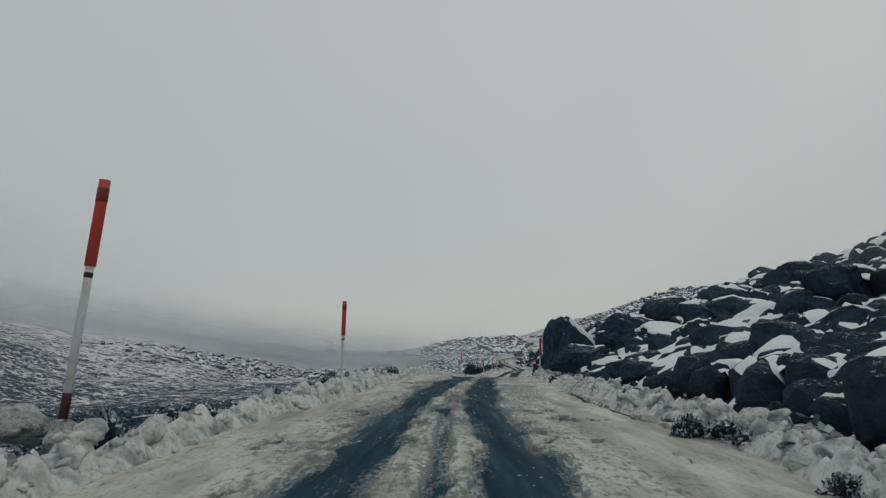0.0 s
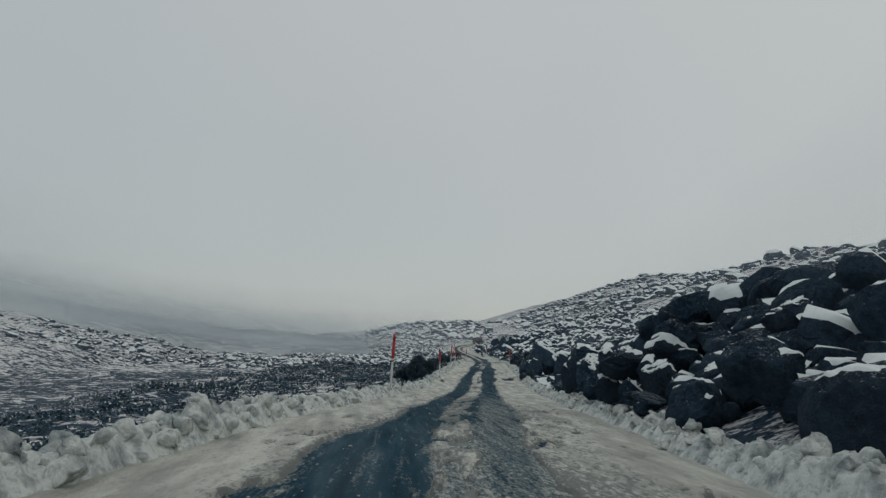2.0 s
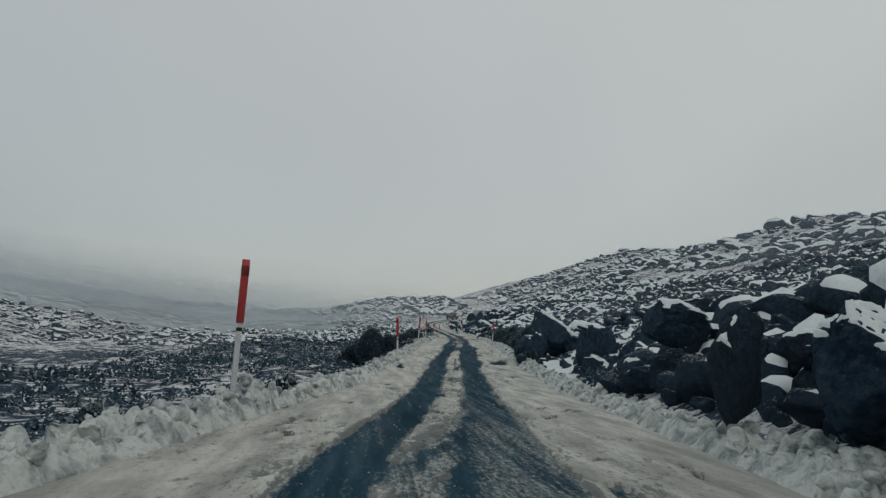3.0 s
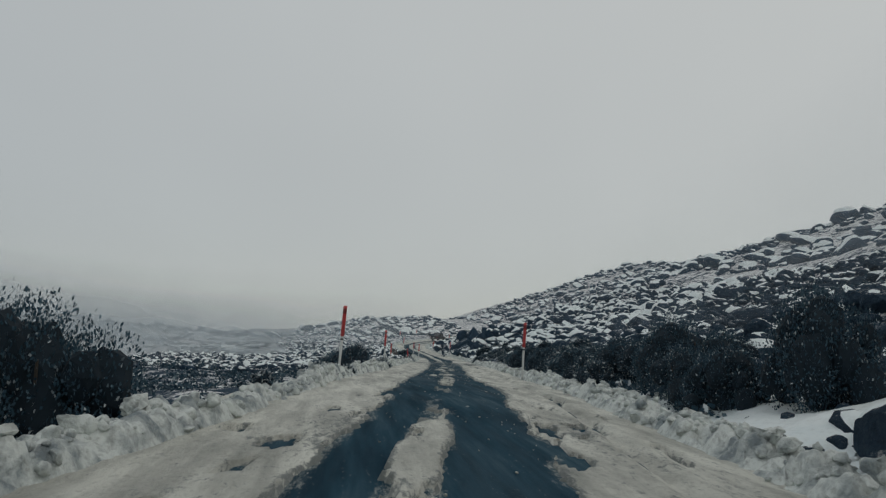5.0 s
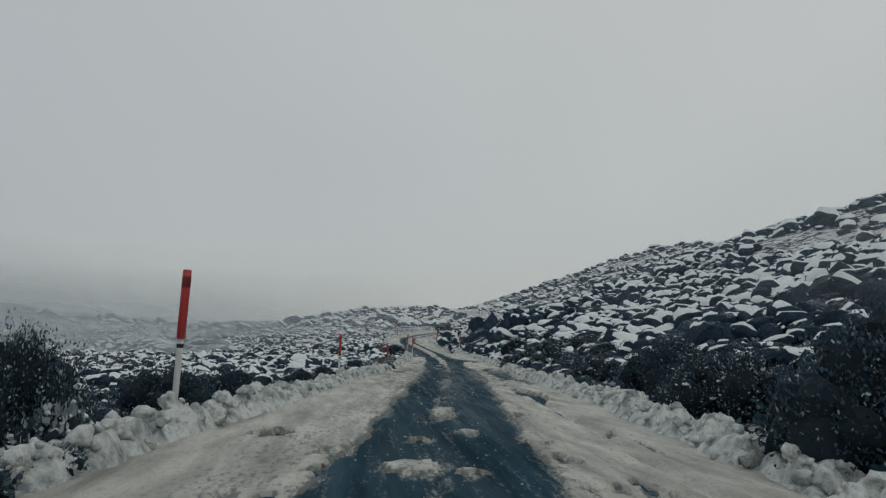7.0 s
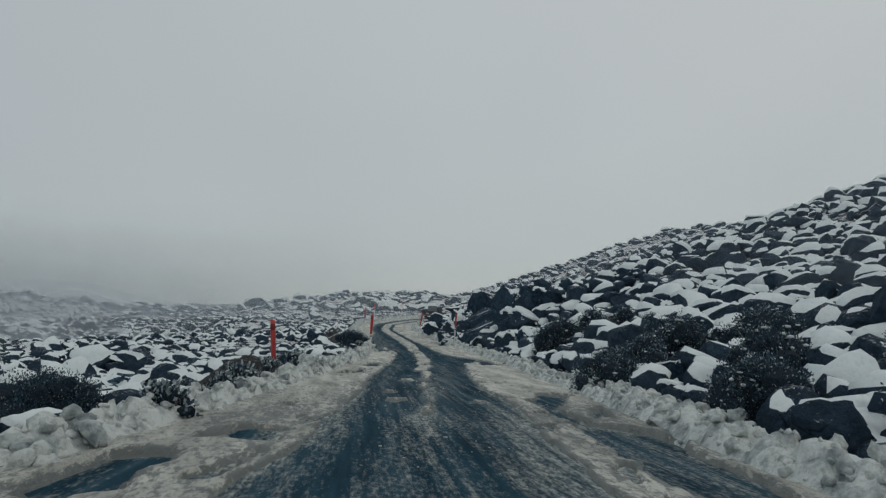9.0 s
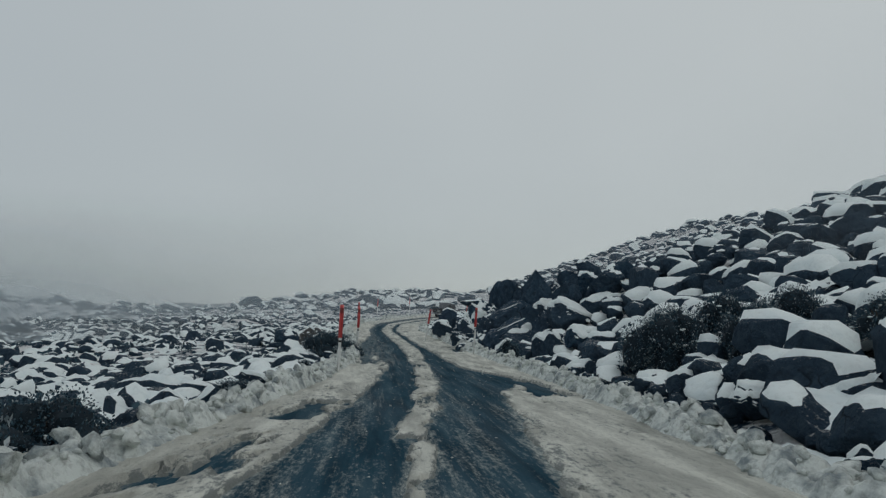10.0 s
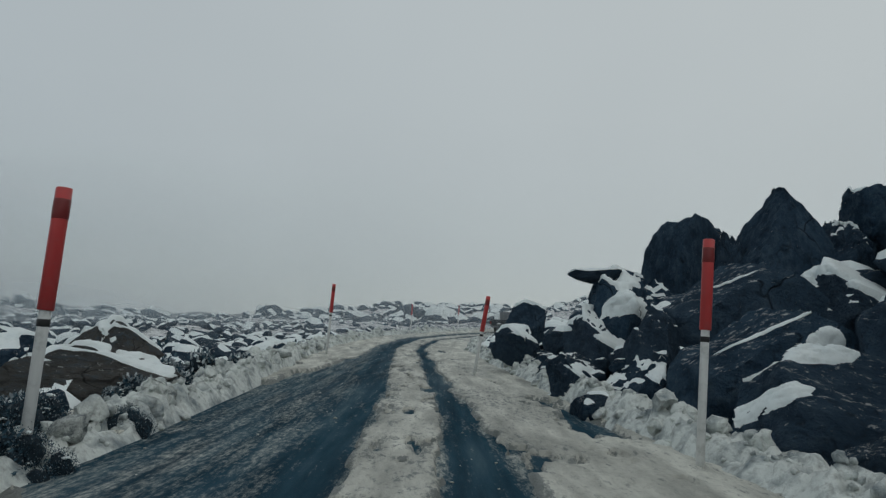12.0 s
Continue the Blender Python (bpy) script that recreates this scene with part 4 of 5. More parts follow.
# the right-hand slope, from its largest blocks to its smallest
strew(60, 7, 26, -6, 34, 0.7, 0.95)
strew(1200, 5, 34, -6, 34, 0.42, 0.68, 0.5)
strew(1500, 7, 34, 36, 82, 0.55, 0.95, 0.5)
strew(1800, 4.7, 12, 43, 80, 0.4, 0.72, 0.45)
strew(700, 12, 40, 78, 150, 0.4, 0.7)
strew(1500, 9, 40, 150, 204, 0.55, 1.0)
strew(260, 5.5, 10, 172, 204, 0.5, 0.9)
strew(500, 6, 40, 204, 262, 0.5, 0.95)
strew(2200, 4.3, 36, -6, 78, 0.34, 0.6)
strew(2600, 8.0, 36, 78, 150, 0.28, 0.5)
strew(2200, 4.6, 36, 150, 198, 0.3, 0.55)
strew(700, 8.5, 36, 198, 226, 0.3, 0.55)
strew(700, 4.3, 30, 226, 285, 0.3, 0.6)
strew(1500, 4.0, 13, -4, 78, 0.15, 0.32, 0.6)
strew(420, 5.0, 15, 84, 104, 0.2, 0.42, 0.6)
strew(300, 4.0, 13, 84, 104, 0.12, 0.24, 0.6)
strew(1100, 4.2, 15, 150, 198, 0.14, 0.28, 0.6)
strew(300, 4.2, 15, 214, 226, 0.14, 0.28, 0.6)
# the field of stones to the left of the road, further on
strew(760, -4.2, -45, 160, 240, 0.4, 0.62)
strew(2300, -4.2, -45, 155, 262, 0.22, 0.4)
strew(900, -4.0, -16, 150, 226, 0.12, 0.22, 0.6)
STONES.sort()
zs = ground(np.array([m[2] for m in STONES]), np.array([m[3] for m in STONES]))
SHAPES = {}
for level in (1, 2, 3):
    for k in range(10):
        v, f = boulder_shape(300 + k, level, 8, 0.05)
        SHAPES[level, k] = (v, f, snow_on(v, f, k, 0.07, 0.84), snow_on(v, f, k, 0.13, 0.5))
fv, ff, fs, total = [], [], [], 0
for n, (_, d, x, y, size) in enumerate(STONES):
    flat, turn, long = rs.uniform(0.6, 1.1), rs.uniform(0, 360), rs.uniform(0.75, 1.5)
    z = float(zs[n]) + (0.5 - 0.2 * float(ease(d, 14, 24)) if d > 0 else 0.25) * size
    much = int(rs.choice([1, 2, 3], p=[0.35, 0.35, 0.3])) if y > 160 else int(rs.choice([0, 1, 2], p=[0.25, 0.6, 0.15]))
    if n < 150:
        ob = boulder(x, y, z, (size, size * long, size * flat), turn, tilt=(rs.uniform(-16, 16), rs.uniform(-16, 16)), snow=much)
        HIGH.append(np.array([tuple(p.co) for p in ob.data.vertices]) @ np.array(ob.matrix_world.to_3x3()).T + np.array(ob.matrix_world.translation))
        continue
    k = n % 10
    v, f, some, more = SHAPES[3 if n < 420 else 2 if size > 0.3 and abs(d) < 26 or abs(d) < 8 else 1, k]
    m = np.array(pose(0, 0, 0, rs.uniform(-28, 28), rs.uniform(-28, 28), turn).to_3x3()) * (size * np.array([1, long, flat]))
    HIGH.append(SHAPES[3 if size > 0.4 else 2, k][0] @ m.T + (x, y, z))
    for vv, tri, slot in ((v, f, 0), (*(more if much > 1 else some), 1)):
        if slot and (size < 0.3 or not much):
            continue
        fv.append(vv @ m.T + (x, y, z))
        ff.append(tri + total)
        fs.append(np.full(len(tri), slot))
        total += len(vv)
tagged(new("scree", mesh_from("scree", np.concatenate(fv), np.concatenate(ff), [ROCK, SNOW], False, np.concatenate(fs), 1)),
       "slope of dark dolerite blocks with snow between them", "scree", kind="stuff")


# ---------------------------------------------------------------- snow lying in the hollows between the blocks and on their flat tops
def blur(h, cells):
    reach = int(3 * cells) + 1
    w = np.exp(-0.5 * (np.arange(-reach, reach + 1) / cells) ** 2)
    w /= w.sum()
    for axis in (0, 1):
        padded = np.pad(h, [(reach, reach) if a == axis else (0, 0) for a in (0, 1)], mode="edge")
        h = sum(w[k] * np.take(padded, range(k, k + h.shape[axis]), axis) for k in range(2 * reach + 1))
    return h


def beneath(h, slope, cell):
    """The highest surface under h that is nowhere steeper than slope."""
    for step in (1, 2, 4, 8, 1, 2):
        for dy, dx in ((0, 1), (0, -1), (1, 0), (-1, 0), (1, 1), (-1, -1), (1, -1), (-1, 1)):
            moved = np.roll(h, (dy * step, dx * step), (0, 1)) + slope * cell * step * math.hypot(dx, dy)
            h = np.minimum(h, moved)
    return h


def spread(h, how):
    """The largest or smallest of each cell and its neighbours."""
    for axis in (0, 1):
        h = how(how(h, np.roll(h, 1, axis)), np.roll(h, -1, axis))
    return h


STONY = np.concatenate([np.asarray(p) for p in HIGH])


def lying_snow(d0, d1, y0, y1, cell, cover, label):
    """cover: how much snow there is along the road, as rows of (y, amount)."""
    ds, ys = np.arange(d0, d1, cell), np.arange(y0, y1, cell)
    D, Y = np.meshgrid(ds, ys)
    X = at_road(D, Y)
    land = ground(X, Y)
    high = land.copy()
    i, j = np.rint((STONY[:, 1] - y0) / cell).astype(int), np.rint((across(STONY[:, 0], STONY[:, 1]) - d0) / cell).astype(int)
    ok = (i >= 0) & (i < len(ys)) & (j >= 0) & (j < len(ds))
    np.maximum.at(high, (i[ok], j[ok]), STONY[ok, 2])
    high = spread(spread(high, np.maximum), np.minimum)
    soft = blur(high, 0.14 / cell)
    gy, gx = np.gradient(soft, cell)
    steep = spread(np.hypot(gx, gy), np.maximum)
    amount = np.interp(Y, *rows(cover)) + 0.35 * fractal(X, Y, 7.0, 3) + 0.24 * fractal(X, Y, 1.3, 3)
    hollow = land + blur(beneath(high - land, 0.4, cell), 0.2 / cell) + np.clip(0.03 + 0.42 * amount, -0.2, 0.5)
    top = soft - 0.05 + 0.16 * np.clip(amount + 0.68 - 1.1 * steep, -1.2, 1.0)
    Z = np.maximum(hollow, top)
    edge = ease(np.abs(D), 3.75, 4.3)
    Z = Z * edge + (land - 0.3) * (1 - edge)
    f = grid_faces(len(ys), len(ds))
    f = f[((Z - high) > -0.14).ravel()[f].any(1)]
    f = f[np.ptp(Z.ravel()[f], axis=1) < 1.15 * cell]
    used, inverse = np.unique(f, return_inverse=True)
    v = np.stack([X, Y, Z], -1).reshape(-1, 3)[used]
    tagged(new("lying_snow", mesh_from("lying_snow", v, inverse.reshape(-1, 4), SNOW)), label, "snow", kind="stuff")


lying_snow(3.8, 26, -5, 236, 0.16, [(-5, 0.05), (22, 0.0), (31, -0.15), (37, -0.6), (60, -0.65), (78, -0.4), (86, 0.35), (104, 0.0), (112, -0.9), (138, -0.8), (150, -0.62), (162, -0.36), (178, -0.24), (190, -0.06), (198, -0.36), (202, -0.9), (214, -0.9), (220, -0.2), (240, 0.0)],
           "smooth white snow filling the gaps between dark boulders")
lying_snow(-36, -3.8, 154, 240, 0.2, [(154, -0.9), (160, -0.45), (165, -0.32), (192, -0.35), (210, -0.5), (240, -0.2)], "smooth white snow lying between low stones")
del STONY


# ---------------------------------------------------------------- clods of ploughed snow
def clod(seed, level):
    crs = np.random.RandomState(seed)
    v, f = ICO[level][0].copy(), ICO[level][1]
    for _ in range(9):
        n = crs.normal(size=3)
        n /= np.linalg.norm(n)
        v = v - np.maximum(v @ n - crs.uniform(0.45, 0.8), 0)[:, None] * n * 0.9
    v += 0.24 * np.stack([fractal(v[:, 0] * 2.6 + v[:, 2] + 7 * k + seed, v[:, 1] * 2 - v[:, 2] + 3 * k, 1.0, 3) for k in range(3)], 1)
    return v, f


CLODS = {level: [clod(700 + k, level) for k in range(8)] for level in (1, 2, 3)}
fv, ff, total = [], [], 0
for n in range(11500):
    y = rs.uniform(-6, 262)
    side = 1 if rs.rand() < 0.5 else -1
    d = rs.normal(3.25, 0.24) if rs.rand() < 0.85 else rs.uniform(2.75, 4.2)
    if not 2.78 < d < 4.2:
        continue
    size = min(0.034 * rs.pareto(1.7) + 0.032, 0.17 if y < 70 or y > 195 else 0.14) * (1 - 0.4 * (abs(d - 3.3) > 0.5))
    v, f = CLODS[3 if size > 0.13 else 2 if size > 0.06 else 1][n % 8]
    m = np.array(pose(0, 0, 0, rs.uniform(-40, 40), rs.uniform(-40, 40), rs.uniform(0, 360)).to_3x3()) * (size * np.array([1, rs.uniform(0.7, 1.4), rs.uniform(0.55, 1.0)]))
    by, bd, bank_x, bank_z = BANKS[side]
    i, j = min(np.searchsorted(by, y), len(by) - 1), min(np.searchsorted(bd, d), len(bd) - 1)
    fv.append(v @ m.T + (bank_x[i, j], by[i], bank_z[i, j] + 0.25 * size))
    ff.append(f + total)
    total += len(v)
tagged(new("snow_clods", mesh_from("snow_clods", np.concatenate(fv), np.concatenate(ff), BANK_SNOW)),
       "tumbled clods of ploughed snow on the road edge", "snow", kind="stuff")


for n, (d, y, size) in enumerate([(4.0, 10.9, 0.36), (4.25, 10.2, 0.25), (-4.75, 9.3, 0.3), (-3.9, 8.6, 0.24), (-3.55, 11.0, 0.17), (3.8, 55.7, 0.36), (4.05, 58.2, 0.24), (4.35, 58.6, 0.26), (3.6, 54.6, 0.2), (-3.4, 116.1, 0.16), (3.4, 133.6, 0.15), (3.65, 132.7, 0.17), (4.4, 40.8, 0.2),
                                  (4.0, 40.3, 0.17), (4.1, 114.6, 0.22), (-3.3, 170.3, 0.14), (3.5, 197.6, 0.22), (3.7, 196.8, 0.18), (-3.2, 90.9, 0.15), (3.7, 205.6, 0.15), (3.85, 203.9, 0.17), (4.3, 29.8, 0.24), (-2.95, 203.0, 0.2), (-3.1, 205.5, 0.24)]):
    v, f = clod(820 + n, 3)
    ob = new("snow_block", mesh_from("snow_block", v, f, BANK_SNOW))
    ob.matrix_world = pose(float(at_road(d, y)), y, float(road_z(y)) + 0.1 + 0.6 * size, 12 * math.sin(n), 15 * math.cos(3 * n), 47 * n) @ Matrix.Diagonal((size, size * 1.15, size * 0.8, 1))
    tagged(ob, "broken block of ploughed snow on the bank", "snow block", "blocks of ploughed snow")

fv, ff, total = [], [], 0
for n in range(2000):
    y = rs.uniform(0, 235)
    d = rs.normal(0, 1.3)
    if abs(d) > 2.7:
        continue
    v, f = ICO[1]
    size = rs.uniform(0.006, 0.015) if rs.rand() < 0.85 else rs.uniform(0.015, 0.028)
    m = np.diag([size * rs.uniform(0.7, 1.6), size * rs.uniform(0.7, 2.2), size * 0.6])
    fv.append(v @ m + (float(at_road(d, y)), y, float(road_z(y)) - 0.012 * abs(d) + 0.004))
    ff.append(f + total)
    total += len(v)
tagged(new("slush", mesh_from("slush", np.concatenate(fv), np.concatenate(ff), ROAD_SNOW, True)), "crumbs of grey slush scattered on the wet road", "slush", kind="stuff")


def drift(x0, x1, y0, y1, cover, seed):
    """A sheet of drifted snow that fills the hollows of the slope, with a ragged edge."""
    xs, ys = np.arange(x0, x1, 0.2), np.arange(y0, y1, 0.24)
    X, Y = np.meshgrid(xs, ys)
    u, w = (X - x0) / (x1 - x0) * 2 - 1, (Y - y0) / (y1 - y0) * 2 - 1
    inside = (1 - ease(np.hypot(u, w) + 0.22 * fractal(X - seed, Y, 3.0, 3), 0.6, 1.02)) * ease(np.abs(across(X, Y)), 3.7, 4.4)
    thick = (cover + 0.7 * fractal(X + seed, Y, 2.2, 4, 0.6)) * inside
    Z = ground(X, Y) + np.clip(thick, -0.4, 0.5) * 0.32 - 0.1
    tagged(new("snow_drift", mesh_from("snow_drift", np.stack([X, Y, Z], -1).reshape(-1, 3), grid_faces(len(ys), len(xs)), SNOW)),
           "smooth drift of clean snow lying between the rocks", "snow drift", "snow drifts on the slope", kind="stuff")


for n, area in enumerate([(10.4, 21, 83, 103, 1.5), (11.4, 17, 96, 106, 1.4), (12.8, 16, 102, 113, 0.6), (4.2, 14, 3, 22, 0.5), (22.4, 27, 168, 184, 0.3)]):
    drift(*area, 13.7 * n)

FAR = []
for n in range(60000):
    u = rs.rand()
    if u < 0.4:
        y, d = rs.uniform(10, 330), 46 + 95 * rs.rand() ** 1.3
    elif u < 0.62:
        y, d = rs.uniform(285, 470), rs.uniform(-60, 150)
    else:
        y, d = rs.uniform(20, 300), -rs.uniform(12, 95)
        if y < 150:
            continue
    size = rs.choice([0.6, 0.85, 1.2, 1.6, 2.3], p=[0.3, 0.3, 0.24, 0.13, 0.03]) * (0.42 if d < 0 and y < 285 else 1)
    x = float(at_road(d, y))
    if abs(d) > 5 and claim(x, y, size, 0.7):
        FAR.append((x, y, size, d < 0))
    if len(FAR) >= 6400:
        break
zs = ground(np.array([m[0] for m in FAR]), np.array([m[1] for m in FAR]))
fv, ff, fs, total = [], [], [], 0
for n, (x, y, size, left) in enumerate(FAR):
    v, f, some, more = SHAPES[1 if left or size < 1.0 or n % 3 == 0 else 2, n % 10]
    m = np.array(pose(0, 0, 0, rs.uniform(-20, 20), rs.uniform(-20, 20), rs.uniform(0, 360)).to_3x3()) * (size * np.array([1, rs.uniform(0.8, 1.5), rs.uniform(0.5, 0.9)]))
    for vv, tri, slot in ((v, f, 0), (*(more if n % 3 else some), 1)):
        fv.append(vv @ m.T + (x, y, zs[n] + 0.25 * size))
        ff.append(tri + total)
        fs.append(np.full(len(tri), slot))
        total += len(vv)
tagged(new("far_scree", mesh_from("far_scree", np.concatenate(fv), np.concatenate(ff), [ROCK, SNOW], False, np.concatenate(fs), 1)),
       "distant hillside of snow-dusted dolerite blocks", "scree", kind="stuff")


# ---------------------------------------------------------------- shrubs and heath
def sprigs(count, seed, shell=0.55, length=0.13, core=False):
    """Leafy sprigs filling a dome of radius 1 that stands on the ground."""
    srs = np.random.RandomState(seed)
    ang, lift = srs.uniform(0, 6.28, 21), srs.uniform(0.0, 1.45, 21)
    lobes = np.stack([0.66 * np.cos(ang) * np.cos(lift), 0.66 * np.sin(ang) * np.cos(lift), 0.12 + 0.56 * np.sin(lift), srs.uniform(0.2, 0.36, 21)], 1)
    lobes[0] = (0, 0, 0.35, 0.56)
    share = np.cumsum(lobes[:, 3] ** 2) / np.sum(lobes[:, 3] ** 2)
    verts, faces = [], []
    # solid lobes behind the leaves; their near-black colour paints the bush's inner shade
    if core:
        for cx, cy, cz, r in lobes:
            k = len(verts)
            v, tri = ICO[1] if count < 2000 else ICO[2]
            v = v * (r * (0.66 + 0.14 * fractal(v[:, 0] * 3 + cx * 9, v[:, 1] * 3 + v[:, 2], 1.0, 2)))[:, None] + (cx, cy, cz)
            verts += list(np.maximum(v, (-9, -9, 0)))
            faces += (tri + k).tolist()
    for n in range(count):
        cx, cy, cz, r = lobes[min(int(np.searchsorted(share, (n + 0.5) / count)), 20)]
        u = srs.normal(size=3)
        u /= np.linalg.norm(u)
        p = np.array([cx, cy, cz]) + u * r * srs.uniform(shell, 1.04 if srs.rand() < 0.9 else 1.16)
        p[2] = abs(p[2])
        a = u * 0.8 + srs.normal(size=3) * 0.45 + (0, 0, 0.35)
        a *= length * srs.uniform(0.5, 1.5) / np.linalg.norm(a)
        b = np.cross(a, srs.normal(size=3))
        b *= 0.58 * length / (np.linalg.norm(b) + 1e-9)
        k = len(verts)
        verts += [p - a * 0.3, p + a * 0.25 + b, p + a, p + a * 0.55 - b * 0.8]
        faces.append([k, k + 1, k + 2, k + 3])
    return np.array(verts), faces


def stems(seed):
    bm = bmesh.new()
    srs = random.Random(seed)
    for _ in range(9):
        ang, lean = srs.uniform(0, 6.28), srs.uniform(0.2, 0.6)
        m = Matrix.Translation((0.4 * lean * math.cos(ang), 0.4 * lean * math.sin(ang), 0.3)) @ Matrix.Rotation(ang, 4, "Z") @ Matrix.Rotation(lean, 4, "Y")
        bmesh.ops.create_cone(bm, cap_ends=True, segments=6, radius1=0.025, radius2=0.01, depth=0.75, matrix=m)
    return bm


FROSTY = {3, 4, 5, 6, 9, 10, 11}
SHRUBS = []
for k in range(12):  # three carry finer leaves, for the shrubs close to the road; the last two are low tussocks
    v, f = sprigs(700, 40 + k, 0.6, 0.11, True) if k > 9 else sprigs(15000, 40 + k, 0.62, 0.019, True) if k > 6 else sprigs(8500, 40 + k, 0.62, 0.025, True)
    tops, clumps, srs = [], [], np.random.RandomState(k)
    leaf = v[[g[0] for g in f if len(g) == 4]]
    leaf = leaf[leaf[:, 2] > 0.32]
    for p in leaf[srs.choice(len(leaf), 40 if k > 9 else 60, replace=False)]:
        size = srs.uniform(0.012, 0.045) * (2.2 if k > 9 else 1)
        clumps.append(ICO[1][1] + 12 * len(tops))
        tops.append(ICO[1][0] * (size * np.array([srs.uniform(0.7, 1.8), srs.uniform(0.7, 1.8), 0.5])) * srs.uniform(0.75, 1.25, (12, 1)) + p)
    bm = stems(k)
    sm = bpy.data.meshes.new("stems")
    bm.to_mesh(sm)
    bm.free()
    sm.materials.append(TWIG)
    # the crown's triangles are its core and take the painted shade, its quads the leaves
    SHRUBS.append((sm, mesh_from("crown", v, f, [RIMED if k > 9 else FROSTED if k in FROSTY else LEAF, CORE_SHADE], False, [int(len(g) == 3) for g in f]), mesh_from("snow_dust", np.concatenate(tops), np.concatenate(clumps), SNOW)))


def shrub(x, y, rx, ry, h, turn, kind, dusted=True, label="", lift=0.0):
    ob = new("shrub")
    ob.matrix_world = pose(x, y, float(ground(x, y)) - 0.1 + lift, 0, 0, turn) @ Matrix.Diagonal((rx, ry, h, 1))
    tagged(ob, label or "dense dark green alpine shrub dusted with snow" if dusted else "dense dark alpine shrub without snow", "tussock" if label else "shrub", "tussocks along the road" if label else "shrubs along the road")
    piece("stems", SHRUBS[kind][0], ob)
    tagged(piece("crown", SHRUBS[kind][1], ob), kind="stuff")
    if dusted:
        tagged(piece("snow_dust", SHRUBS[kind][2], ob, "white snow on the leaves"), kind="stuff")


CLOSE = {(3.65, 102.7), (7.6, 135.6), (7.2, 130.3), (14.8, 201.6), (4.7, 19.2), (16.15, 202.3), (15.6, 203.4), (16.1, 204.2), (16.3, 201.0), (11.4, 164.4), (15.2, 102.9), (15.6, 108.5), (24.8, 186.2), (14.6, 106.5)}
for n, (x, y, rx, ry, h, dusted) in enumerate(BUSHES):
    shrub(x, y, rx, ry, h, 53 * n, (9 if dusted else 7 + n % 2) if (x, y) in CLOSE else 3 + n % 4 if dusted else n % 3, bool(dusted))

tuss = random.Random(8)
for n in range(88):
    y = tuss.uniform(5, 34) if n < 34 else tuss.uniform(60, 196) if n < 60 else tuss.uniform(130.5, 133.5) if n < 64 else tuss.uniform(199.5, 211)
    d = tuss.uniform(3.3, 4.3) * (1 if n % 3 == 0 and y < 60 else -1)
    size = tuss.uniform(0.24, 0.46)
    shrub(float(at_road(d, y)), y, size, size * tuss.uniform(0.8, 1.3), size * tuss.uniform(0.9, 1.5), 40 * n, 10 + n % 2, True, "low frosted tussock at the edge of the snow bank", max(0.0, float(road_z(y) - ground(float(at_road(d, y)), y)) + 0.08))

TUFTS = [sprigs(34, 200 + k, 0.4, 0.24) for k in range(8)]
fv, ff, fs, total, spots = [], [], [], 0, []
for n in range(20000):
    y, u = rs.uniform(-5, 240), rs.rand()
    if u < 0.62:
        d = -(4.4 + 26 * rs.rand() ** 1.4)
        if y > 158 and rs.rand() < 0.8:
            continue
    else:
        d = 4.5 + 22 * rs.rand() ** 1.7
        if not 78 < y < 160 and rs.rand() < 0.9:
            continue
    if 4 < d < 15 and 84 < y < 104:
        continue
    spots.append((float(at_road(d, y)), y, rs.uniform(0.25, 0.6) * (1 + abs(d) / 40)))
    if len(spots) >= 4000:
        break
zs = ground(np.array([s[0] for s in spots]), np.array([s[1] for s in spots]))
for n, (x, y, size) in enumerate(spots):
    v, f = TUFTS[n % 8]
    a = rs.uniform(0, 6.28)
    m = np.array([[math.cos(a), -math.sin(a), 0], [math.sin(a), math.cos(a), 0], [0, 0, 0.75]]) * size
    fv.append(v @ m.T + (x, y, zs[n] - 0.05))
    ff += [[i + total for i in g] for g in f]
    fs += [int(rs.rand() < 0.05) for _ in f]
    total += len(v)
tagged(new("heath", mesh_from("heath", np.concatenate(fv), ff, [LEAF, SNOW], False, fs)), "low dark alpine heath between patches of snow", "heath", kind="stuff")


# ---------------------------------------------------------------- snow poles
def lathe(profile, sides=14):
    bm = bmesh.new()
    rings = []
    for r, z in profile:
        rings.append([bm.verts.new((r * math.cos(2 * math.pi * k / sides), r * math.sin(2 * math.pi * k / sides), z)) for k in range(sides)])
    for a, b in zip(rings, rings[1:]):
        for k in range(sides):
            bm.faces.new((a[k], a[(k + 1) % sides], b[(k + 1) % sides], b[k]))
    bm.faces.new(list(reversed(rings[0])))
    bm.faces.new(rings[-1])
    for f in bm.faces:
        f.smooth = len(f.verts) == 4
    return bm


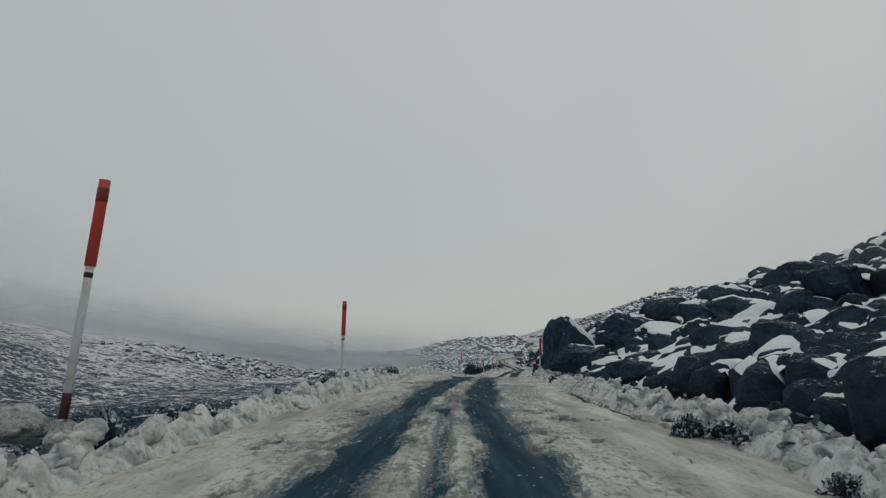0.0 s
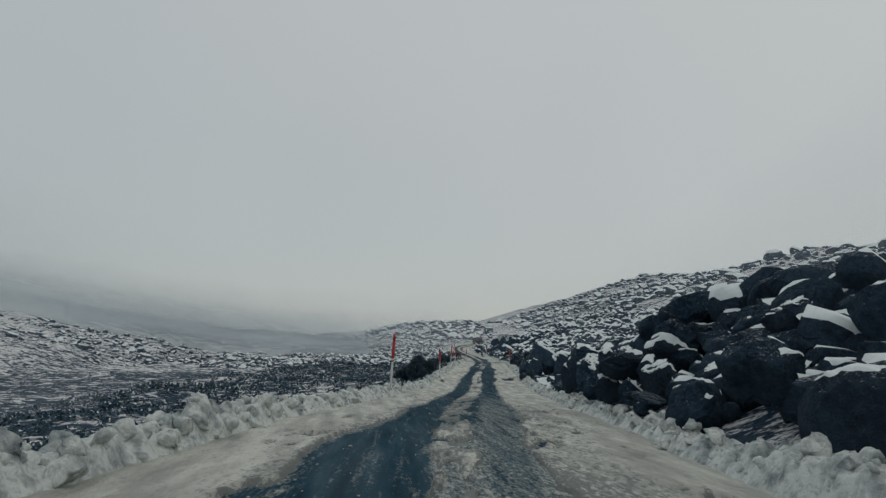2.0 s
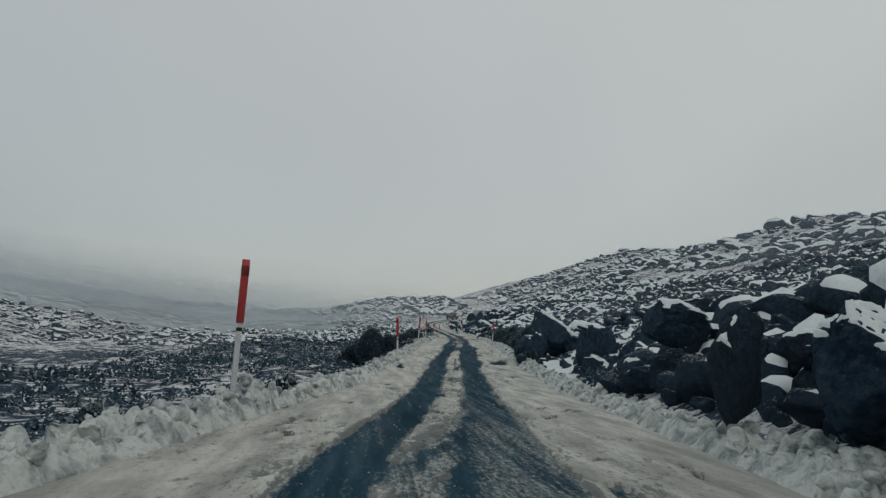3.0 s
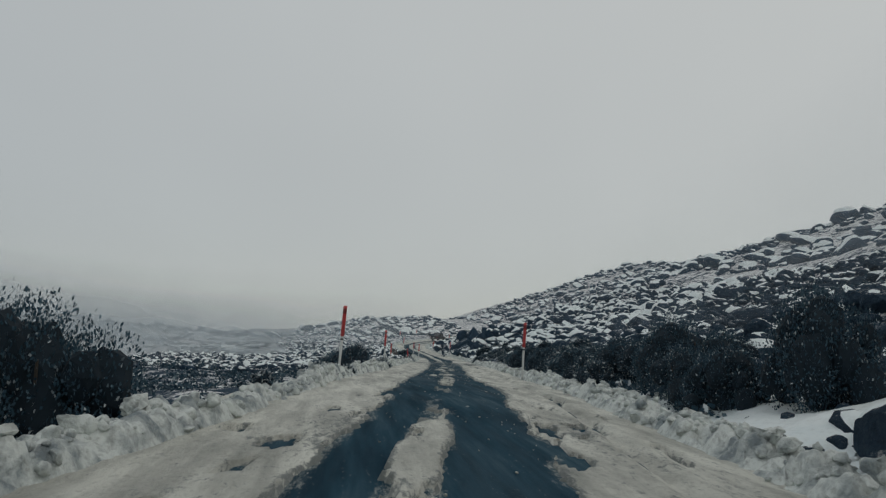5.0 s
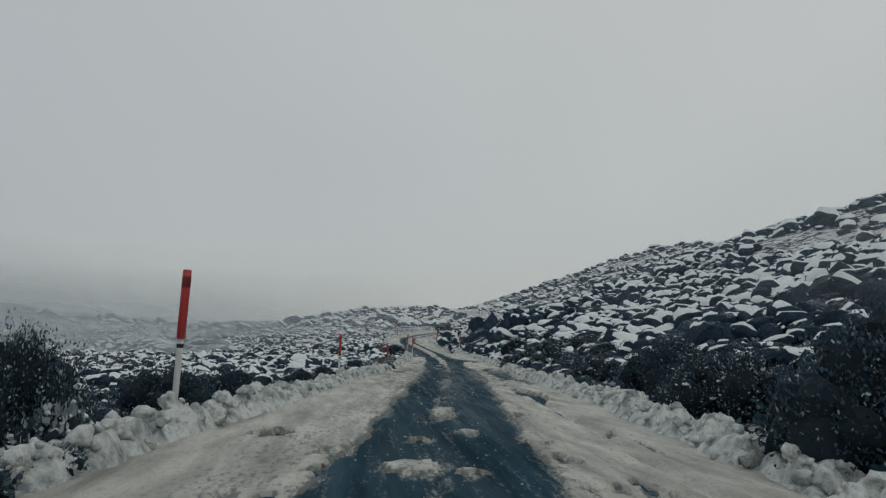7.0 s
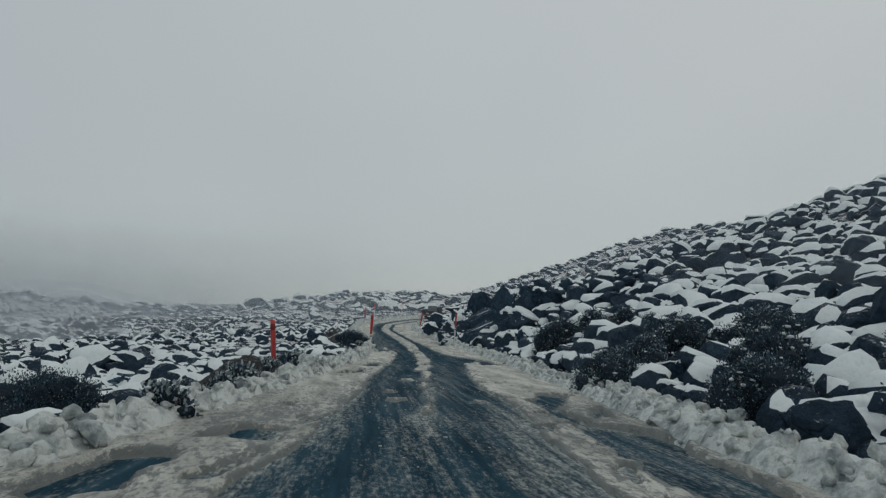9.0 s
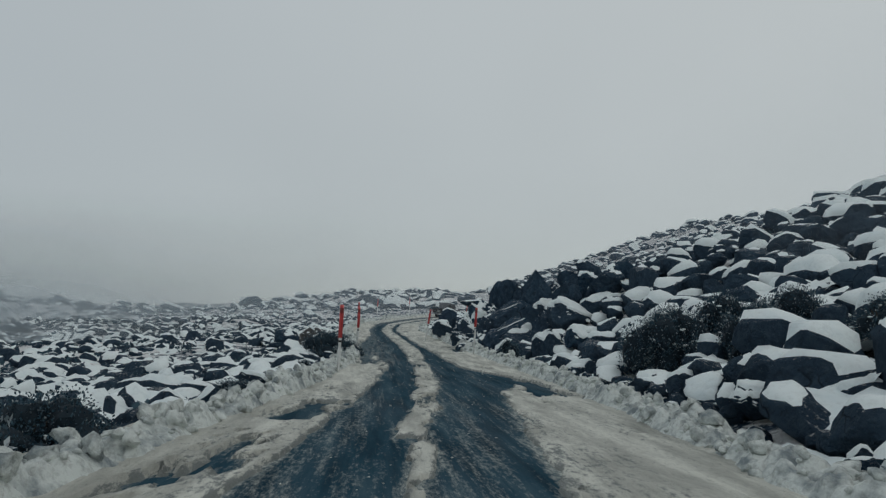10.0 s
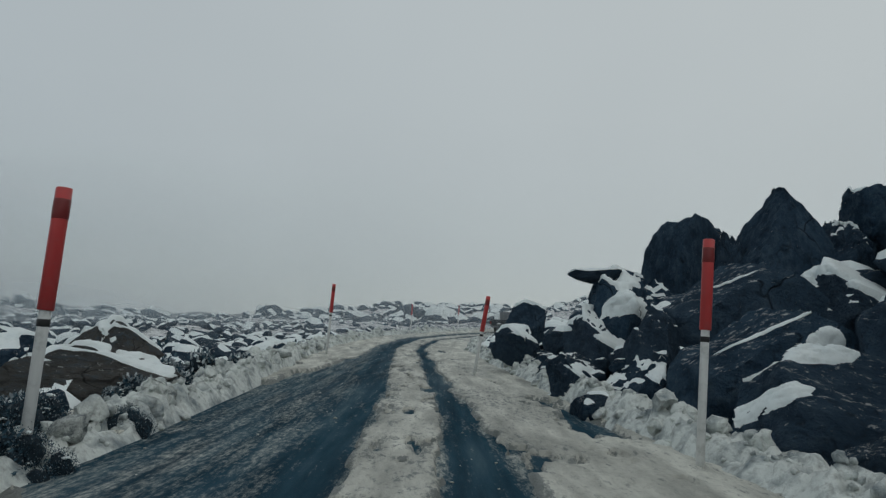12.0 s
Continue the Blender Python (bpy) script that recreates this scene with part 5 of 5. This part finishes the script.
def snow_pole():
    """Two metres and more of white post with a red sleeve over its top metre; its origin is the sleeve's top."""
    pole = new("snow_pole")
    tagged(pole, "white roadside snow pole with a red reflective sleeve", "snow pole", "snow poles along the road")
    part("post", lathe([(0.045, -3.0), (0.045, -1.0), (0.043, -0.99)]), WHITE_POST, pole, "weathered white post")
    part("sleeve", lathe([(0.055, -1.0), (0.062, -0.995), (0.062, -0.27), (0.062, -0.004), (0.056, 0.0)]), RED_SLEEVE, pole, "faded red sleeve")
    part("reflector", lathe([(0.064, -0.26), (0.0655, -0.255), (0.0655, -0.1), (0.064, -0.095)]), DARK_RED, pole, "dark red reflective band")
    part("band", lathe([(0.046, -1.13), (0.049, -1.125), (0.049, -1.075), (0.046, -1.07)]), BLACK_BAND, pole, "black tape band")
    return pole


POLES = [  # the top of each pole, and its lean
    (-3.97, 9.2, 3.58, 0, 4), (-3.07, 21.65, 3.25, 0, 0), (1.28, 67.75, 2.34, 0, 1), (4.48, 90.7, 1.76, 0, -3.5), (7.27, 115.8, 2.07, 0, 2.2),
    (9.37, 136.3, 1.85, 0, 0.5), (10.7, 158.3, 1.19, 0, 0), (13.2, 172.6, 0.79, 0, -6), (15.95, 189.55, 1.48, 0, 0), (16.17, 202.3, 1.84, 0, 0),
    (15.7, 220.8, 2.82, 0, 1), (5.32, 41.7, 3.02, 0, 1), (14.5, 120.5, 2.05, 0, 1.5), (22.23, 204.2, 2.17, 0, 1.5), (20.75, 215.85, 2.36, 0, 7),
    (17.2, 262.0, 5.0, 0, 0), (22.0, 272.0, 5.9, 0, 0), (28.5, 255.0, 4.6, 0, 3),
]
first_pole = None
for x, y, z, lx, ly in POLES:
    m = pose(x, y, z, lx, ly)
    if first_pole is None:
        first_pole = snow_pole()
        first_pole.matrix_world = m
    else:
        copy_thing(first_pole, m)
part("foot_band", lathe([(0.046, -2.75), (0.05, -2.745), (0.05, -2.4), (0.046, -2.395)]), FOOT_BAND, first_pole, "dark maroon band at the foot")


# ---------------------------------------------------------------- the dark pickup on the road ahead
DARK_PAINT, GLASS, TYRE, LAMP_RED, STEEL = plain("dark_car_paint", (0.02, 0.024, 0.03), 0.35), plain("dark_glass", (0.012, 0.015, 0.018), 0.12), plain("tyre_rubber", (0.015, 0.015, 0.016), 0.85), plain("tail_lamp_red", (0.25, 0.015, 0.012), 0.3), plain("galvanised_steel", (0.2, 0.21, 0.22), 0.5, 0.8)


def box(x0, x1, y0, y1, z0, z1, bevel=0.03, taper=0.0):
    bm = bmesh.new()
    bmesh.ops.create_cube(bm, size=1.0)
    for v in bm.verts:
        high = v.co.z > 0
        v.co = ((x0 + x1) / 2 + v.co.x * (x1 - x0) * (1 - taper * high), (y0 + y1) / 2 + v.co.y * (y1 - y0) * (1 - taper * high), (z0 + z1) / 2 + v.co.z * (z1 - z0))
    bmesh.ops.bevel(bm, geom=list(bm.edges), offset=bevel, segments=2, affect="EDGES")
    return bm


def wheel(parent, x, y):
    bm = bmesh.new()
    bmesh.ops.create_cone(bm, cap_ends=True, segments=20, radius1=0.37, radius2=0.37, depth=0.24, matrix=Matrix.Translation((x, y, 0.37)) @ Matrix.Rotation(radians(90), 4, "Y"))
    bmesh.ops.bevel(bm, geom=[e for e in bm.edges if e.is_boundary or len(e.link_faces) == 2 and abs(e.calc_face_angle()) > 1], offset=0.04, segments=2, affect="EDGES")
    tyre = part("wheel", bm, TYRE, parent)
    bm = bmesh.new()
    bmesh.ops.create_cone(bm, cap_ends=True, segments=16, radius1=0.22, radius2=0.2, depth=0.27, matrix=Matrix.Translation((x, y, 0.37)) @ Matrix.Rotation(radians(90), 4, "Y"))
    part("rim", bm, STEEL, tyre, "grey steel rim")


pickup = tagged(new("pickup_truck"), "dark pickup truck with an open tray on the road", "truck")
part("body", box(-0.92, 0.92, -2.5, 2.5, 0.5, 1.05, 0.08), DARK_PAINT, pickup, "dark painted body")
part("cab", box(-0.85, 0.85, -0.7, 1.3, 1.0, 1.85, 0.12, 0.16), DARK_PAINT, pickup)
part("rear_window", box(-0.62, 0.62, -0.69, -0.6, 1.25, 1.68, 0.02), GLASS, pickup, "dark rear window")
part("tray", box(-0.95, 0.95, -2.55, -0.85, 0.95, 1.25, 0.03), DARK_PAINT, pickup)
part("rack", box(-0.8, 0.8, -0.9, -0.82, 1.25, 2.05, 0.02), STEEL, pickup, "steel rack behind the cab")
part("tailgate", box(-0.86, 0.86, -2.6, -2.54, 0.72, 1.2, 0.02), DARK_PAINT, pickup)
part("bumper", box(-0.9, 0.9, -2.72, -2.58, 0.48, 0.66, 0.03), STEEL, pickup, "steel rear bumper")
for s in (-1, 1):
    part("tail_lamp", box(0.9 * s - 0.07, 0.9 * s + 0.07, -2.61, -2.53, 0.75, 1.05, 0.02), LAMP_RED, pickup, "red tail lamp")
    for y in (-1.55, 1.6):
        wheel(pickup, 0.8 * s, y)
part("number_plate", box(-0.19, 0.19, -2.63, -2.6, 0.8, 0.92, 0.008), WHITE_POST, pickup, "plain pale number plate")
pickup.matrix_world = pose(27.0, 265.2, float(road_z(265.2)) + 0.02, 2.5, 0, -32)


# ---------------------------------------------------------------- low cloud on the far hills
def fog_material(name, most, low, high, top, left, right, scale, colour=(0.86, 0.9, 0.92, 1)):
    """Thin white cloud: clear below, thickest between low and high, gone at the top; it thins out towards left and right."""
    m = bpy.data.materials.new(name)
    m.use_nodes = True
    t = m.node_tree
    t.nodes.clear()
    out, mix, clear = t.nodes.new("ShaderNodeOutputMaterial"), t.nodes.new("ShaderNodeMixShader"), t.nodes.new("ShaderNodeBsdfTransparent")
    front, back, both = t.nodes.new("ShaderNodeBsdfDiffuse"), t.nodes.new("ShaderNodeBsdfTranslucent"), t.nodes.new("ShaderNodeMixShader")
    for n in (front, back):
        n.inputs["Color"].default_value = colour
    v = coords(t)
    xyz = t.nodes.new("ShaderNodeSeparateXYZ")
    t.links.new(v, xyz.inputs[0])
    puff = maths(t, "MULTIPLY", maths(t, "SUBTRACT", noise_node(t, v, 1 / scale, 4), 0.5), 26.0)
    up = t.nodes.new("ShaderNodeMapRange")
    up.inputs["From Min"].default_value, up.inputs["From Max"].default_value = low, top
    t.links.new(maths(t, "ADD", xyz.outputs["Z"], puff), up.inputs["Value"])
    mid = (high - low) / (top - low)
    a = ramp(t, up.outputs[0], (0.0, (0, 0, 0)), (mid, (1, 1, 1)), (1.0, (0, 0, 0)))
    t.nodes[-1].color_ramp.interpolation = "EASE"
    side = t.nodes.new("ShaderNodeMapRange")
    side.inputs["From Min"].default_value, side.inputs["From Max"].default_value = left, right
    t.links.new(xyz.outputs["X"], side.inputs["Value"])
    a = maths(t, "MULTIPLY", a, maths(t, "MULTIPLY", maths(t, "SUBTRACT", 1.0, side.outputs[0]), most))
    both.inputs[0].default_value = 0.25
    t.links.new(front.outputs[0], both.inputs[1])
    t.links.new(back.outputs[0], both.inputs[2])
    t.links.new(a, mix.inputs[0])
    t.links.new(clear.outputs[0], mix.inputs[1])
    t.links.new(both.outputs[0], mix.inputs[2])
    t.links.new(mix.outputs[0], out.inputs[0])
    return m


def fog(start, end, bottom, top, lean, mat):
    (x0, y0), (x1, y1) = start, end
    n = 24
    away = Vector((-(y1 - y0), x1 - x0, 0)).normalized() * lean
    vs = []
    for k in range(n + 1):
        u = k / n
        for w in (0, 0.33, 0.66, 1):
            vs.append((x0 + (x1 - x0) * u + away.x * w, y0 + (y1 - y0) * u + away.y * w, bottom + (top - bottom) * w))
    fs = [[4 * k + j, 4 * k + 4 + j, 4 * k + 5 + j, 4 * k + 1 + j] for k in range(n) for j in range(3)]
    tagged(new("fog_bank", mesh_from("fog_bank", vs, fs, mat)), "thin low cloud drifting over the far hillside", "fog", "banks of low cloud", kind="structure")


fog((-1100, 300), (60, 300), -20, 90, 220, fog_material("fog_left", 0.75, -14, -3, 22, -75, 0, 60, (0.74, 0.8, 0.84, 1)))


def veil(points, height, most, colour=(0.9, 0.94, 0.97, 1)):
    """A translucent sheet that paints haze over what lies behind; it follows the ground along a line of points."""
    m = bpy.data.materials.new("mist")
    m.use_nodes = True
    t = m.node_tree
    t.nodes.clear()
    out, mix, clear, front = t.nodes.new("ShaderNodeOutputMaterial"), t.nodes.new("ShaderNodeMixShader"), t.nodes.new("ShaderNodeBsdfTransparent"), t.nodes.new("ShaderNodeBsdfDiffuse")
    front.inputs["Color"].default_value = colour
    uv = t.nodes.new("ShaderNodeSeparateXYZ")
    t.links.new(coords(t, "UV"), uv.inputs[0])
    a = ramp(t, uv.outputs["Y"], (0.0, (1, 1, 1)), (0.35, (0.8, 0.8, 0.8)), (1.0, (0, 0, 0)))
    ends = ramp(t, uv.outputs["X"], (0.0, (0, 0, 0)), (0.12, (1, 1, 1)), (0.62, (1, 1, 1)), (1.0, (0, 0, 0)))
    puff = ramp(t, noise_node(t, coords(t), 0.03, 3), *grey(0.3, 0.7, 0.6, 1.0))
    a = maths(t, "MULTIPLY", maths(t, "MULTIPLY", a, ends), maths(t, "MULTIPLY", puff, most))
    t.links.new(a, mix.inputs[0])
    t.links.new(clear.outputs[0], mix.inputs[1])
    t.links.new(front.outputs[0], mix.inputs[2])
    t.links.new(mix.outputs[0], out.inputs[0])
    px, py = np.array(points, float).T
    u = np.linspace(0, 1, 60)
    k = np.linspace(0, 1, len(px))
    X, Y = np.interp(u, k, px), np.interp(u, k, py)
    base = ground(X, Y) - 1.0
    levels = np.linspace(0, 1, 7)
    vs = np.stack([np.stack([X, Y, base + height * w], 1) for w in levels]).reshape(-1, 3)
    me = mesh_from("mist_veil", vs, grid_faces(len(levels), len(u)), m)
    uvs = np.stack([np.tile(u, len(levels)), np.repeat(levels, len(u))], 1)
    layer = me.uv_layers.new(name="along")
    loops = np.zeros(len(me.loops), dtype=int)
    me.loops.foreach_get("vertex_index", loops)
    layer.data.foreach_set("uv", uvs[loops].ravel())
    tagged(new("mist_veil", me), "translucent sheet that paints haze and mist over the slope", "mist", "veils of mist", kind="structure")


# pale sheets whose colour puts distance haze over the slopes
veil([(-26, -40), (-24, 60), (-16, 130), (-8, 200), (-2, 260)], 16, 0.12)
veil([(-95, -60), (-90, 80), (-75, 180), (-55, 280)], 30, 0.16, (0.8, 0.85, 0.88, 1))
veil([(-155, -80), (-158, 90), (-145, 210), (-110, 340)], 44, 0.5, (0.76, 0.81, 0.84, 1))
veil([(16, -20), (20, 60), (27, 120), (35, 190), (40, 240)], 12, 0.08)
veil([(36, -20), (42, 60), (50, 120), (58, 190), (62, 260)], 22, 0.16)
veil([(-5, 275), (30, 275), (70, 275), (120, 275)], 26, 0.16)
# greyer sheets, coloured to paint the dim low mist on the left
veil([(-260, 262), (-150, 263), (-60, 264), (25, 265)], 19, 0.8, (0.55, 0.62, 0.66, 1))
veil([(-170, 240), (-90, 242), (-10, 244), (40, 246)], 13, 0.5, (0.63, 0.69, 0.73, 1))
veil([(-130, 172), (-70, 196), (-20, 214), (16, 226)], 12, 0.8, (0.58, 0.65, 0.69, 1))
